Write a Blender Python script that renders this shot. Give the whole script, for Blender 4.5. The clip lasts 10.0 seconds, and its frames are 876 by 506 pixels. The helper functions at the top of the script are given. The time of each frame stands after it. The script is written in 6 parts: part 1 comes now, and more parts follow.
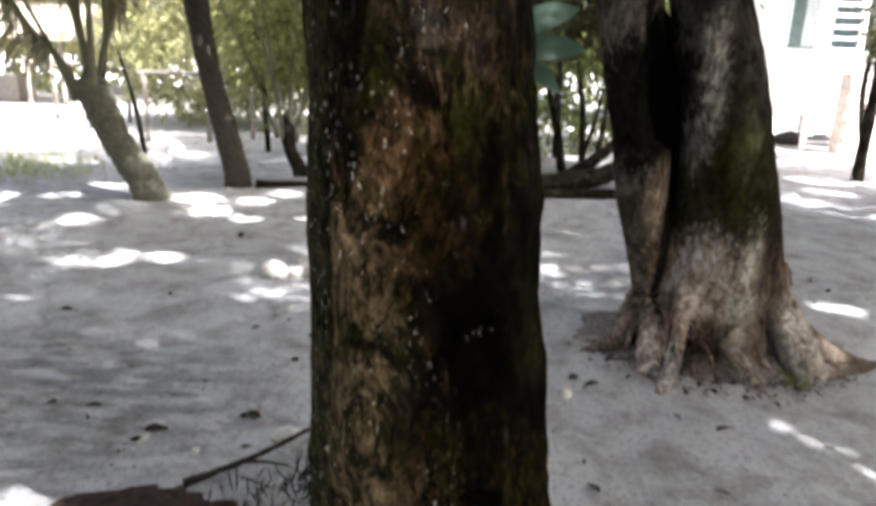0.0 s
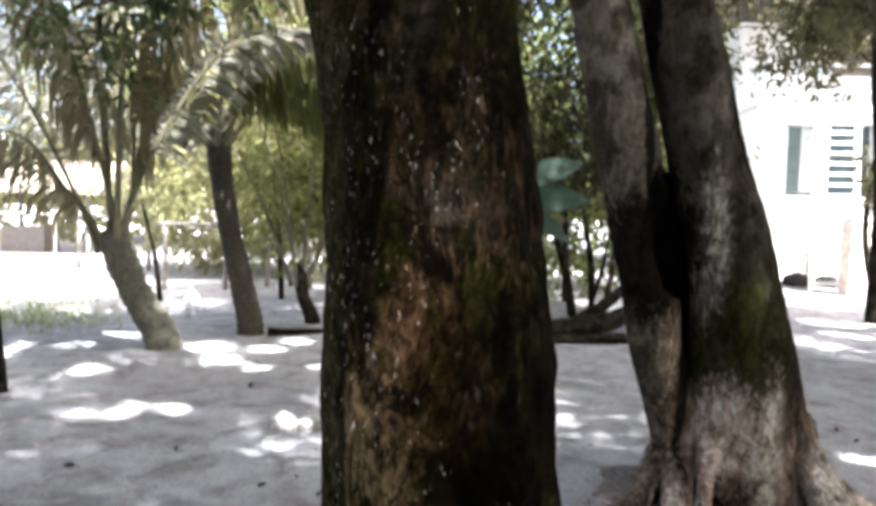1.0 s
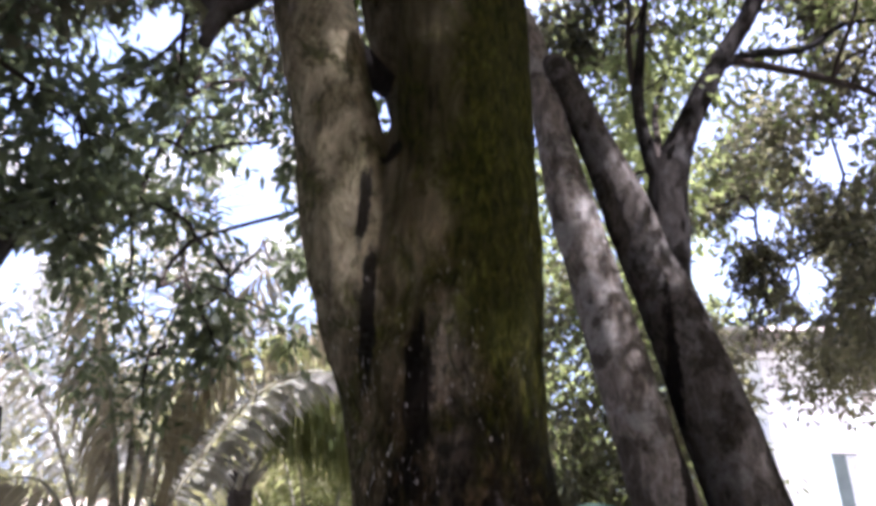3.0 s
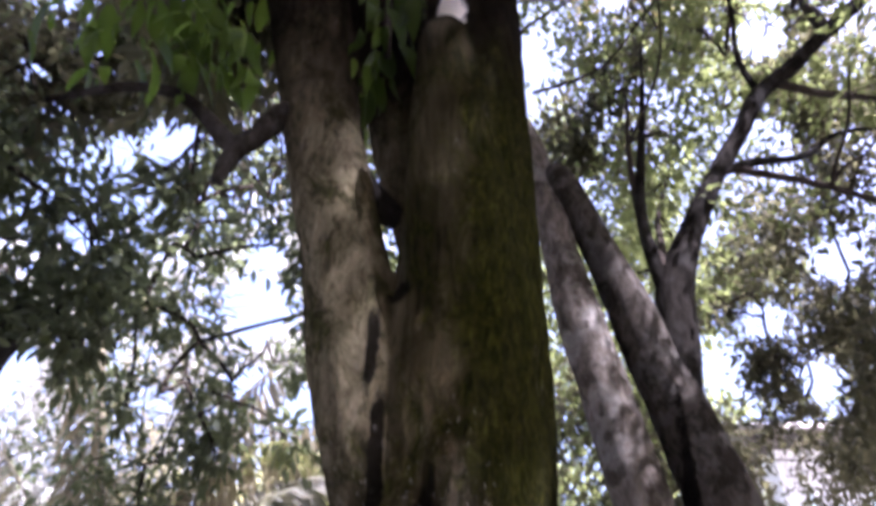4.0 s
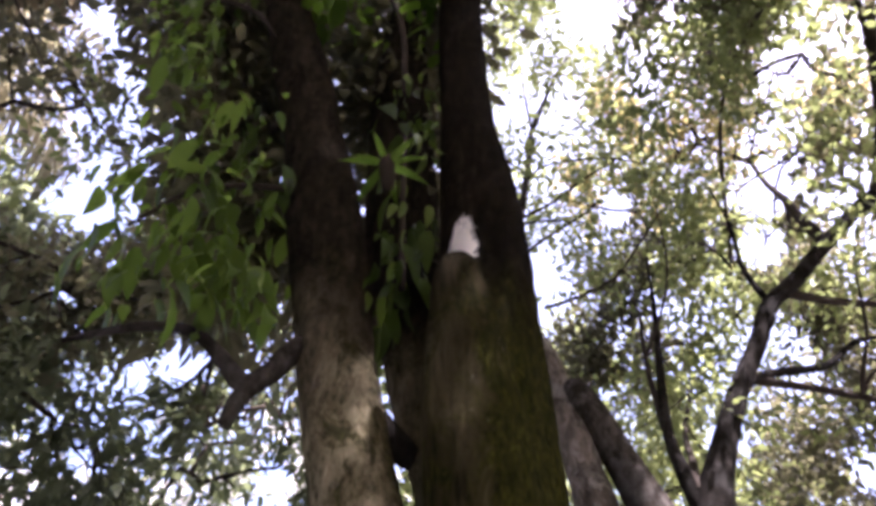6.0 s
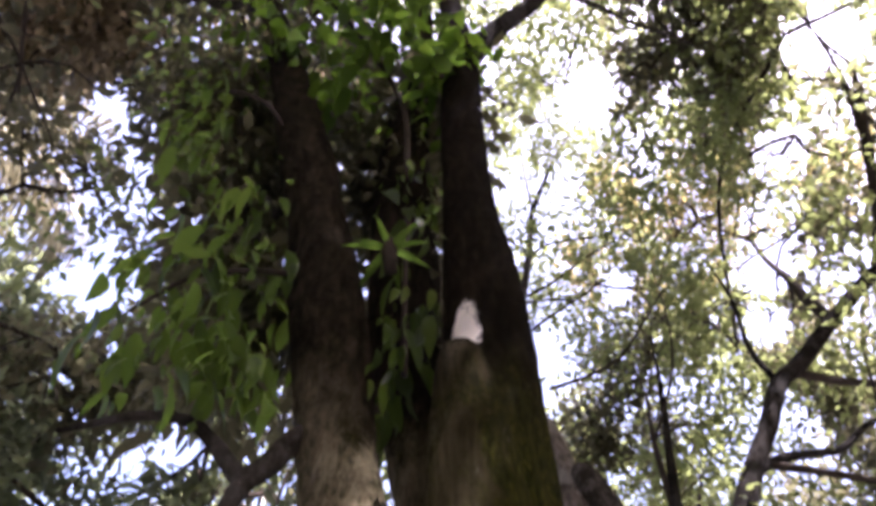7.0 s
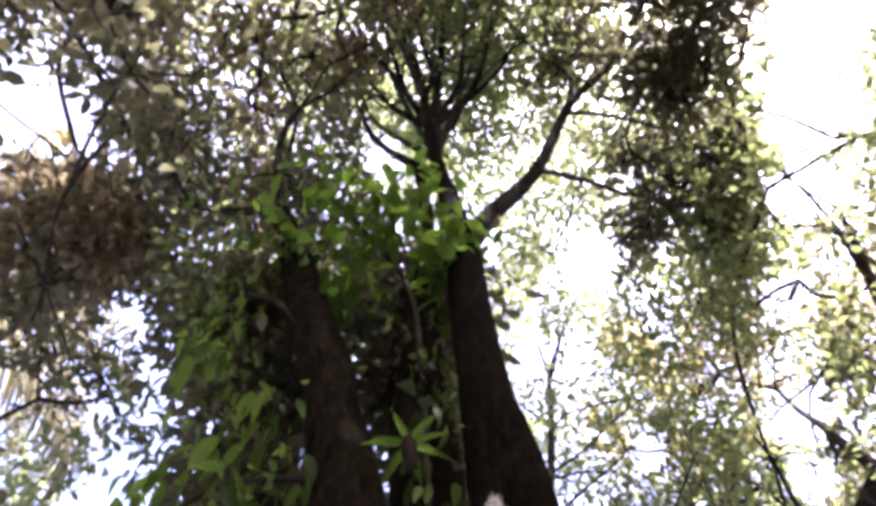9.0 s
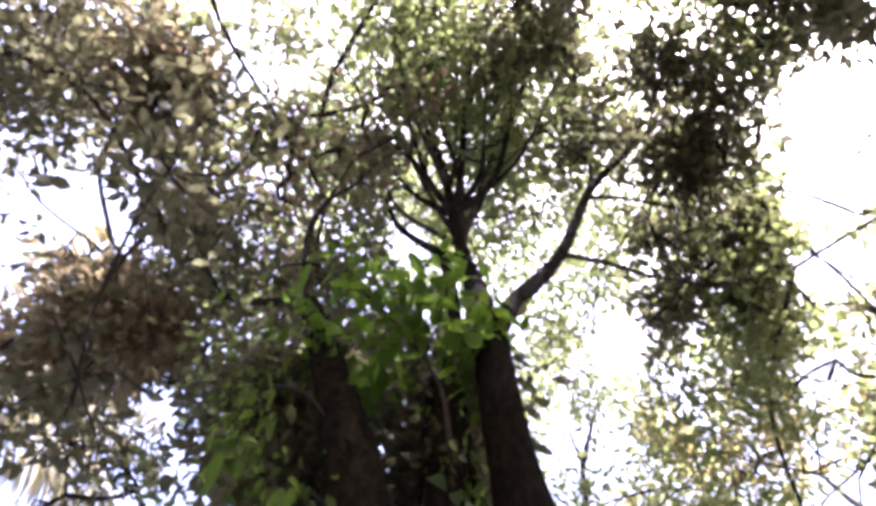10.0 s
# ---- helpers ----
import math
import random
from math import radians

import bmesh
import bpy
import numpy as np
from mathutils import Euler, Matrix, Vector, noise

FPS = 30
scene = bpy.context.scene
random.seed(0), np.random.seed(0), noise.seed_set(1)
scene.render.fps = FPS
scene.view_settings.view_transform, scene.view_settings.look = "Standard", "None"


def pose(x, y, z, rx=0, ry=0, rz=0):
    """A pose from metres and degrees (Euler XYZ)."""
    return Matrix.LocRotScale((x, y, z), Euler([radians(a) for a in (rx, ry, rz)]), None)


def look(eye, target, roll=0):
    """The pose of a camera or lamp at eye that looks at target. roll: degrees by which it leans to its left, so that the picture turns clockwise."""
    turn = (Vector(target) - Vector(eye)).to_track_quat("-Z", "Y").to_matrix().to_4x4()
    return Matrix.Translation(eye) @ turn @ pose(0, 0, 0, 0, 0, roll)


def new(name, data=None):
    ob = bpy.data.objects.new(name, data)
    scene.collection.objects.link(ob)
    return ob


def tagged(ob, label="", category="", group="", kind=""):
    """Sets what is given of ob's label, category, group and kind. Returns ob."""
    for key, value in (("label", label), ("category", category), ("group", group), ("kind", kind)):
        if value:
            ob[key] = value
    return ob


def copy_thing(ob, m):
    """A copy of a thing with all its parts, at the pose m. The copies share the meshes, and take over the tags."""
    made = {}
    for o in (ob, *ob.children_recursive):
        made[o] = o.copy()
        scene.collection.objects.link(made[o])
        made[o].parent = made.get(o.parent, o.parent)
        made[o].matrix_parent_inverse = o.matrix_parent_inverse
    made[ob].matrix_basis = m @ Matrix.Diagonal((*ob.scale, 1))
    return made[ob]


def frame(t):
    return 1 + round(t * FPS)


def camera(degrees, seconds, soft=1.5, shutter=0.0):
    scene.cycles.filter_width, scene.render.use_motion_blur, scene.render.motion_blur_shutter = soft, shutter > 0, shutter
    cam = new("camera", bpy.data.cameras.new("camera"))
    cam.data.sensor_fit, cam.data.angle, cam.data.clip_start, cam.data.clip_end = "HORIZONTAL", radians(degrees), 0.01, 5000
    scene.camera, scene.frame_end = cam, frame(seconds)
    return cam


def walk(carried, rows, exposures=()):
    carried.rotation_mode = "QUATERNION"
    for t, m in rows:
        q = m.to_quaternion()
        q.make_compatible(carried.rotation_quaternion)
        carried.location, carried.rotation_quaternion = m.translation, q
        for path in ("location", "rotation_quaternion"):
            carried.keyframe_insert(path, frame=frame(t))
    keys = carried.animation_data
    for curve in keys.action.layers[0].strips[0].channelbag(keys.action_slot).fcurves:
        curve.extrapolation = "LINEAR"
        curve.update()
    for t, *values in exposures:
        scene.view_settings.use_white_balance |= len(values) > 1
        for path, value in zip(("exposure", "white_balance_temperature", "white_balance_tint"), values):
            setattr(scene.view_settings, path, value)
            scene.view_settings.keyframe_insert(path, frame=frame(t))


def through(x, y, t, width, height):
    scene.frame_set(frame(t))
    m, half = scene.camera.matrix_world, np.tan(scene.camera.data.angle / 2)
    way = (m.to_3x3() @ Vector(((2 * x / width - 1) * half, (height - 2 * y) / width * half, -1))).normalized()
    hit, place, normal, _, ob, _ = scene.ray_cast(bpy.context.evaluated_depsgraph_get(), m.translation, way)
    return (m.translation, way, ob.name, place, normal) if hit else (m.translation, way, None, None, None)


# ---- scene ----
cam = camera(65.9, 10.0, soft=3.8, shutter=0.5)
PATH = [
    (0, (0.0007, 0.0009, 1.4499), (-0.0136, 1.9282, 0.9157), 2.11),
    (0.5, (-0.0018, 0.0023, 1.4702), (-0.0433, 1.9744, 1.1398), 1.64),
    (1, (-0.0047, -0.0096, 1.4944), (-0.0646, 1.9858, 1.3732), 1.43),
    (1.5, (-0.003, -0.0196, 1.5133), (-0.0776, 1.9784, 1.5603), 0.97),
    (2, (-0.0011, -0.0251, 1.5463), (-0.0654, 1.9525, 1.8374), 0.09),
    (2.5, (-0.0084, -0.0311, 1.5901), (-0.1272, 1.8795, 2.1693), 1.35),
    (2.7, (-0.0128, -0.0447, 1.6072), (-0.1502, 1.8271, 2.2981), 1.28),
    (3.8, (-0.0277, -0.0851, 1.7305), (-0.1705, 1.662, 2.6935), 1.06),
    (4, (-0.0262, -0.0917, 1.7337), (-0.1776, 1.6116, 2.7711), 1.13),
    (4.5, (-0.0277, -0.0899, 1.754), (-0.1935, 1.4979, 2.9587), 1.07),
    (5, (-0.0252, -0.0987, 1.7698), (-0.1987, 1.3991, 3.0838), 1.44),
    (5.5, (-0.0285, -0.0991, 1.7861), (-0.1974, 1.2933, 3.2119), 1.35),
    (7, (-0.0288, -0.1142, 1.8196), (-0.1798, 1.0165, 3.4624), 1.28),
    (7.5, (-0.027, -0.1334, 1.8174), (-0.1731, 0.8528, 3.5512), 1.53),
    (8, (-0.0259, -0.1466, 1.8259), (-0.1773, 0.7534, 3.6055), 0.34),
    (8.5, (-0.0245, -0.1581, 1.8251), (-0.1555, 0.6424, 3.6533), 0.14),
    (9, (-0.0185, -0.1723, 1.8249), (-0.1341, 0.5141, 3.6999), -2.13),
    (9.5, (-0.0188, -0.1871, 1.8138), (-0.1207, 0.371, 3.7316), -2.28),
    (10, (-0.019, -0.2097, 1.7986), (-0.1553, 0.2322, 3.7444), 3.91),
]
walk(cam, [(t, look(eye, target, roll)) for t, eye, target, roll in PATH],
     exposures=((0.0, 2.63, 5950, 13), (2.0, 2.87, 5600, 21), (4.0, 2.91, 5450, 38), (5.5, 3.00, 5800, 38), (7.0, 3.10, 5880, 38), (10.0, 3.39, 5700, 35)))

# ---------------------------------------------------------------- light
SUN_DIR = Vector((0.42, -0.36, 0.83)).normalized()      # towards the sun
world = bpy.data.worlds.new("world")
scene.world = world
world.use_nodes = True
wn = world.node_tree.nodes
sky = wn.new("ShaderNodeTexSky")
sky.sky_type = "NISHITA"
sky.sun_disc = False
sky.sun_elevation = math.asin(SUN_DIR.z)
sky.sun_rotation = math.atan2(SUN_DIR.x, SUN_DIR.y)
sky.air_density, sky.dust_density, sky.ozone_density = 0.8, 9.0, 0.3
wn["Background"].inputs["Strength"].default_value = 0.15
world.node_tree.links.new(sky.outputs[0], wn["Background"].inputs[0])
sun_data = bpy.data.lights.new("sun", "SUN")
sun_data.energy, sun_data.angle, sun_data.color = 5.0, radians(0.55), (1.0, 0.97, 0.92)
sun = new("sun", sun_data)
sun.matrix_world = look((0, 0, 30), tuple(Vector((0, 0, 30)) - SUN_DIR))


# ---------------------------------------------------------------- materials
class Mat:
    """A node material with short calls to add nodes."""

    def __init__(self, name):
        self.m = bpy.data.materials.new(name)
        self.m.use_nodes = True
        self.t = self.m.node_tree
        self.b = self.t.nodes["Principled BSDF"]
        self.co = self.node("ShaderNodeTexCoord").outputs["Object"]

    def node(self, kind, **values):
        n = self.t.nodes.new(kind)
        for key, v in values.items():
            n.inputs[key.replace("_", " ")].default_value = v
        return n

    def link(self, a, b):
        self.t.links.new(a, b)

    def noise(self, scale, detail=4.0, rough=0.6, stretch=(1, 1, 1), warp=0.0):
        mp = self.node("ShaderNodeMapping")
        mp.inputs["Scale"].default_value = stretch
        self.link(self.co, mp.inputs["Vector"])
        n = self.node("ShaderNodeTexNoise", Scale=scale, Detail=detail, Roughness=rough, Distortion=warp)
        self.link(mp.outputs[0], n.inputs["Vector"])
        return n.outputs["Fac"]

    def voronoi(self, scale, stretch=(1, 1, 1), feature="F1", out="Distance"):
        mp = self.node("ShaderNodeMapping")
        mp.inputs["Scale"].default_value = stretch
        self.link(self.co, mp.inputs["Vector"])
        n = self.node("ShaderNodeTexVoronoi", Scale=scale)
        n.feature = feature
        self.link(mp.outputs[0], n.inputs["Vector"])
        return n.outputs[out]

    def ramp(self, fac, *stops):
        n = self.node("ShaderNodeValToRGB")
        e = n.color_ramp.elements
        while len(e) < len(stops):
            e.new(0.5)
        for el, (pos, col) in zip(e, stops):
            el.position = pos
            el.color = (*col, 1) if len(col) == 3 else col
        self.link(fac, n.inputs[0])
        return n.outputs[0]

    def grey(self, fac, lo, hi):
        n = self.node("ShaderNodeMapRange")
        n.inputs["From Min"].default_value, n.inputs["From Max"].default_value = lo, hi
        self.link(fac, n.inputs["Value"])
        return n.outputs[0]

    def mix(self, fac, a, b, blend="MIX"):
        n = self.node("ShaderNodeMix")
        n.data_type, n.blend_type = "RGBA", blend
        for sock, v in ((n.inputs[0], fac), (n.inputs[6], a), (n.inputs[7], b)):
            if isinstance(v, bpy.types.NodeSocket):
                self.link(v, sock)
            elif isinstance(v, (int, float)):
                sock.default_value = v
            else:
                sock.default_value = (*v, 1)
        return n.outputs[2]

    def math(self, op, a, b=0.0):
        n = self.node("ShaderNodeMath")
        n.operation = op
        for sock, v in zip(n.inputs, (a, b)):
            if isinstance(v, bpy.types.NodeSocket):
                self.link(v, sock)
            else:
                sock.default_value = v
        return n.outputs[0]

    def blob(self, centre, size, solid=False):
        """A ragged patch round a place, 1 inside."""
        mp = self.node("ShaderNodeMapping")
        mp.vector_type = "TEXTURE"
        mp.inputs["Location"].default_value, mp.inputs["Scale"].default_value = centre, size
        self.link(self.co, mp.inputs["Vector"])
        ln = self.node("ShaderNodeVectorMath")
        ln.operation = "LENGTH"
        self.link(mp.outputs[0], ln.inputs[0])
        rag = self.math("ADD", ln.outputs["Value"], self.math("MULTIPLY", self.noise(24, 9, 0.82, (1, 1, 0.6), 0.8), 2.8))
        if solid:
            return self.grey(rag, 2.55, 2.25)
        return self.math("MULTIPLY", self.grey(rag, 2.7, 2.05), self.grey(self.noise(38, 6, 0.75, (1, 1, 0.5)), 0.32, 0.55))

    def height(self):
        n = self.node("ShaderNodeSeparateXYZ")
        self.link(self.co, n.inputs[0])
        return n.outputs[2]

    def island(self):
        return self.node("ShaderNodeNewGeometry").outputs["Random Per Island"]

    def bump(self, *fields):
        last = None
        for field, dist, strength in fields:
            n = self.node("ShaderNodeBump", Distance=dist, Strength=strength)
            self.link(field, n.inputs["Height"])
            if last:
                self.link(last, n.inputs["Normal"])
            last = n.outputs[0]
        self.link(last, self.b.inputs["Normal"])
        return last

    def done(self, colour, rough=0.8, spec=0.3, metal=0.0):
        for sock, v in ((self.b.inputs["Base Color"], colour), (self.b.inputs["Roughness"], rough)):
            if isinstance(v, bpy.types.NodeSocket):
                self.link(v, sock)
            elif isinstance(v, (int, float)):
                sock.default_value = v
            else:
                sock.default_value = (*v, 1)
        self.b.inputs["Specular IOR Level"].default_value = spec
        self.b.inputs["Metallic"].default_value = metal
        return self.m


def leaf_material(name, dark, mid, light, through=0.45, glow=(0.30, 0.42, 0.05), rough=0.5, single=False, gloss=0.04):
    k = Mat(name)
    r = k.node("ShaderNodeObjectInfo").outputs["Random"] if single else k.island()
    if single:
        col = k.ramp(r, (0.0, dark), (0.55, [c * 1.4 for c in dark]), (0.8, mid), (1.0, light))
    else:
        col = k.ramp(r, (0.0, dark), (0.5, mid), (0.85, light), (1.0, [c * 0.9 for c in light]))
    col = k.mix(k.grey(k.noise(9, 3), 0.35, 0.7), col, k.mix(0.55, col, dark))
    k.done(col, rough, gloss)
    tr = k.node("ShaderNodeBsdfTranslucent")
    k.link(k.mix(0.6, col, glow), tr.inputs["Color"])
    mx = k.node("ShaderNodeMixShader", Fac=through)
    k.link(k.b.outputs[0], mx.inputs[1])
    k.link(tr.outputs[0], mx.inputs[2])
    k.link(mx.outputs[0], k.t.nodes["Material Output"].inputs["Surface"])
    return k.m


def plain(name, col, rough=0.7, spec=0.3, metal=0.0, vary=0.25, scale=14.0, relief=0.002):
    k = Mat(name)
    n = k.noise(scale, 5)
    c = k.mix(k.grey(n, 0.3, 0.7), [v * (1 - vary) for v in col], [min(1, v * (1 + vary)) for v in col])
    k.bump((n, relief, 0.6))
    return k.done(c, rough, spec, metal)


def bark_front():
    k = Mat("mossy_brown_bark")
    xyz = k.node("ShaderNodeSeparateXYZ")
    k.link(k.co, xyz.inputs[0])
    x, z = xyz.outputs[0], xyz.outputs[2]
    ridge = k.noise(19, 10, 0.76, (1, 1, 0.34), 1.3)
    flake = k.noise(66, 8, 0.8, (1, 1, 0.42), 0.9)
    fine = k.noise(210, 5, 0.75, (1, 1, 0.6))
    big = k.noise(3.2, 5, 0.65, (1, 1, 0.55), 0.7)
    both = k.math("ADD", k.math("MULTIPLY", ridge, 0.55), k.math("MULTIPLY", flake, 0.45))
    low = k.ramp(both, (0.43, (0.001, 0.001, 0.001)), (0.48, (0.014, 0.009, 0.005)), (0.525, (0.105, 0.064, 0.033)), (0.575, (0.20, 0.130, 0.070)), (0.64, (0.50, 0.39, 0.26)))
    streak = k.math("ADD", k.math("MULTIPLY", k.noise(26, 7, 0.7, (1, 1, 0.12), 0.6), 0.6), k.math("MULTIPLY", big, 0.4))
    pale = k.ramp(streak, (0.38, (0.016, 0.013, 0.006)), (0.48, (0.060, 0.049, 0.023)), (0.56, (0.108, 0.089, 0.044)), (0.66, (0.22, 0.185, 0.10)))
    up = k.grey(k.math("ADD", z, k.math("MULTIPLY", big, 1.4)), 2.2, 2.9)
    col = k.mix(up, low, pale)
    smooth_grey = k.math("MULTIPLY", k.grey(k.math("ADD", x, k.math("MULTIPLY", big, 0.2)), -0.10, -0.20), k.grey(z, 1.7, 2.1))
    col = k.mix(k.math("MULTIPLY", smooth_grey, 0.85), col, k.ramp(both, (0.36, (0.058, 0.048, 0.025)), (0.5, (0.25, 0.212, 0.122)), (0.66, (0.48, 0.42, 0.275))))
    # bare rust-coloured and tan patches
    for c, r, amount, p, q in (((-0.06, 1.0, 1.22), (0.10, 0.3, 0.20), 0.8, (0.012, 0.006, 0.003), (0.17, 0.088, 0.036)), ((-0.12, 1.0, 0.90), (0.085, 0.3, 0.30), 0.9, (0.034, 0.022, 0.011), (0.70, 0.51, 0.28)),
                               ((0.055, 1.0, 1.66), (0.055, 0.3, 0.22), 0.4, (0.03, 0.019, 0.011), (0.25, 0.17, 0.10)), ((-0.085, 1.0, 1.86), (0.05, 0.3, 0.16), 0.8, (0.03, 0.026, 0.018), (0.26, 0.22, 0.16)), ((0.13, 1.0, 0.85), (0.07, 0.3, 0.25), 0.5, (0.02, 0.013, 0.007), (0.16, 0.10, 0.05)),
                               ((-0.03, 1.0, 1.51), (0.10, 0.3, 0.07), 0.65, (0.025, 0.016, 0.011), (0.25, 0.165, 0.12))):
        col = k.mix(k.math("MULTIPLY", k.blob(c, r), amount), col, k.ramp(both, (0.42, p), (0.60, q)))
    # moss, thicker on one flank above
    flank = k.math("MULTIPLY", k.grey(x, -0.10, 0.04), k.grey(z, 1.6, 2.0))
    moss = k.grey(k.math("ADD", k.noise(7.5, 9, 0.80, (1, 1, 0.7), 1.0), k.math("MULTIPLY", flank, 0.25)), 0.47, 0.58)
    mosscol = k.ramp(flake, (0.36, (0.004, 0.0045, 0.001)), (0.50, (0.021, 0.024, 0.003)), (0.66, (0.088, 0.090, 0.012)))
    col = k.mix(k.math("MULTIPLY", moss, 0.85), col, mosscol)
    col = k.mix(k.math("MULTIPLY", k.blob((0.03, 1.0, 1.37), (0.026, 0.3, 0.055)), 0.8), col, k.ramp(flake, (0.40, (0.03, 0.032, 0.006)), (0.62, (0.17, 0.17, 0.045))))
    # a dull olive film low on one flank, and a grey-green skin along the other edge
    film = k.math("MULTIPLY", k.grey(k.math("ADD", x, k.math("MULTIPLY", big, 0.12)), 0.05, 0.12), k.grey(z, 1.48, 1.32))
    col = k.mix(k.math("MULTIPLY", film, 0.7), col, k.ramp(flake, (0.40, (0.003, 0.003, 0.001)), (0.53, (0.016, 0.016, 0.005)), (0.68, (0.075, 0.066, 0.024))))
    skin = k.math("MULTIPLY", k.grey(k.math("ADD", x, k.math("MULTIPLY", big, 0.06)), -0.135, -0.165), k.grey(z, 1.9, 1.6))
    col = k.mix(k.math("MULTIPLY", skin, 0.75), col, k.ramp(flake, (0.38, (0.016, 0.015, 0.007)), (0.52, (0.070, 0.066, 0.032)), (0.66, (0.20, 0.19, 0.105))))
    # black patches, and shade painted into the seam between the stems
    black_patch = k.grey(k.math("ADD", k.noise(5.2, 9, 0.78, (1, 1, 0.8), 1.2), k.math("MULTIPLY", x, 0.15)), 0.51, 0.565)
    black_patch = k.math("MULTIPLY", black_patch, k.grey(z, 2.15, 1.75))
    for c, r, whole in (((0.03, 1.0, 1.08), (0.085, 0.3, 0.060), True), ((-0.04, 1.0, 0.93), (0.045, 0.3, 0.12), False), ((0.135, 1.0, 1.27), (0.06, 0.3, 0.13), False), ((0.10, 1.0, 0.90), (0.10, 0.3, 0.10), False),
                        ((-0.145, 1.0, 1.68), (0.060, 0.3, 0.20), False), ((-0.135, 1.0, 1.88), (0.026, 0.3, 0.11), True), ((-0.155, 1.0, 1.45), (0.045, 0.3, 0.18), False), ((-0.01, 1.0, 1.70), (0.13, 0.3, 0.17), False), ((0.10, 1.0, 1.52), (0.05, 0.3, 0.12), False), ((0.085, 1.0, 1.22), (0.10, 0.3, 0.17), False), ((0.07, 1.0, 1.02), (0.07, 0.3, 0.10), True), ((0.075, 1.02, 1.64), (0.08, 0.3, 0.17), False),
                        ((-0.250, 1.06, 2.24), (0.012, 0.3, 0.09), True), ((-0.205, 1.06, 2.36), (0.022, 0.3, 0.022), True), ((-0.230, 1.06, 2.02), (0.016, 0.3, 0.13), True)):
        black_patch = k.math("MAXIMUM", black_patch, k.blob(c, r, whole))
    col = k.mix(k.math("MULTIPLY", black_patch, 0.94), col, k.ramp(both, (0.42, (0.0006, 0.0005, 0.0004)), (0.58, (0.004, 0.003, 0.002)), (0.70, (0.06, 0.047, 0.034))))
    lichen = k.grey(k.noise(12, 9, 0.80, (1, 1, 0.5)), 0.62, 0.67)
    lichen = k.math("MAXIMUM", lichen, k.math("MULTIPLY", k.blob((-0.035, 1.0, 1.505), (0.022, 0.3, 0.03)), 0.7))
    col = k.mix(k.math("MULTIPLY", lichen, 0.5), col, k.ramp(flake, (0.4, (0.07, 0.06, 0.048)), (0.65, (0.36, 0.33, 0.28))))
    # higher up the bark darkens to brown: the crown's shade put into its colour
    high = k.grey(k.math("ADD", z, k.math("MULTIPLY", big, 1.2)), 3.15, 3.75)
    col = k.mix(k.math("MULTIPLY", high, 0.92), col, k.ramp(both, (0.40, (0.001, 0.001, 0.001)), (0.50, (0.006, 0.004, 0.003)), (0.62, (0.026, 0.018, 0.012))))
    # near-white dots paint small glints on the lower bark
    glint = k.grey(k.noise(150, 3, 0.6, (1, 1, 0.45)), 0.64, 0.68)
    glint = k.math("MULTIPLY", glint, k.grey(k.math("SUBTRACT", k.noise(9, 4, 0.7), k.math("MULTIPLY", x, 0.55)), 0.50, 0.62))
    col = k.mix(k.math("MULTIPLY", glint, k.grey(z, 2.2, 1.6)), col, (0.85, 0.80, 0.70))
    col = k.mix(k.grey(flake, 0.42, 0.32), col, k.mix(0.6, col, (0.0, 0.0, 0.0)))
    # a short slit where a twig once sat
    col = k.mix(k.math("MULTIPLY", k.blob((-0.03, 1.0, 1.468), (0.040, 0.3, 0.007)), 0.9), col, (0.003, 0.002, 0.002))
    # a near-white patch just above the broken stub
    col = k.mix(k.blob((-0.108, 1.03, 3.155), (0.038, 0.12, 0.085), True), col, (0.86, 0.81, 0.70))
    crack = k.voronoi(34, (1, 1, 0.55), "DISTANCE_TO_EDGE")
    col = k.mix(k.math("MULTIPLY", k.grey(crack, 0.05, 0.0), k.grey(z, 2.6, 1.6)), col, k.mix(0.45, col, (0.0, 0.0, 0.0)))
    k.bump((ridge, 0.045, 1.0), (k.grey(crack, 0.0, 0.14), 0.008, 0.8), (flake, 0.022, 1.0), (fine, 0.006, 1.0))
    patch_rough = k.mix(black_patch, (0.8, 0.8, 0.8), (0.6, 0.6, 0.6))
    return k.done(col, patch_rough, 0.012)


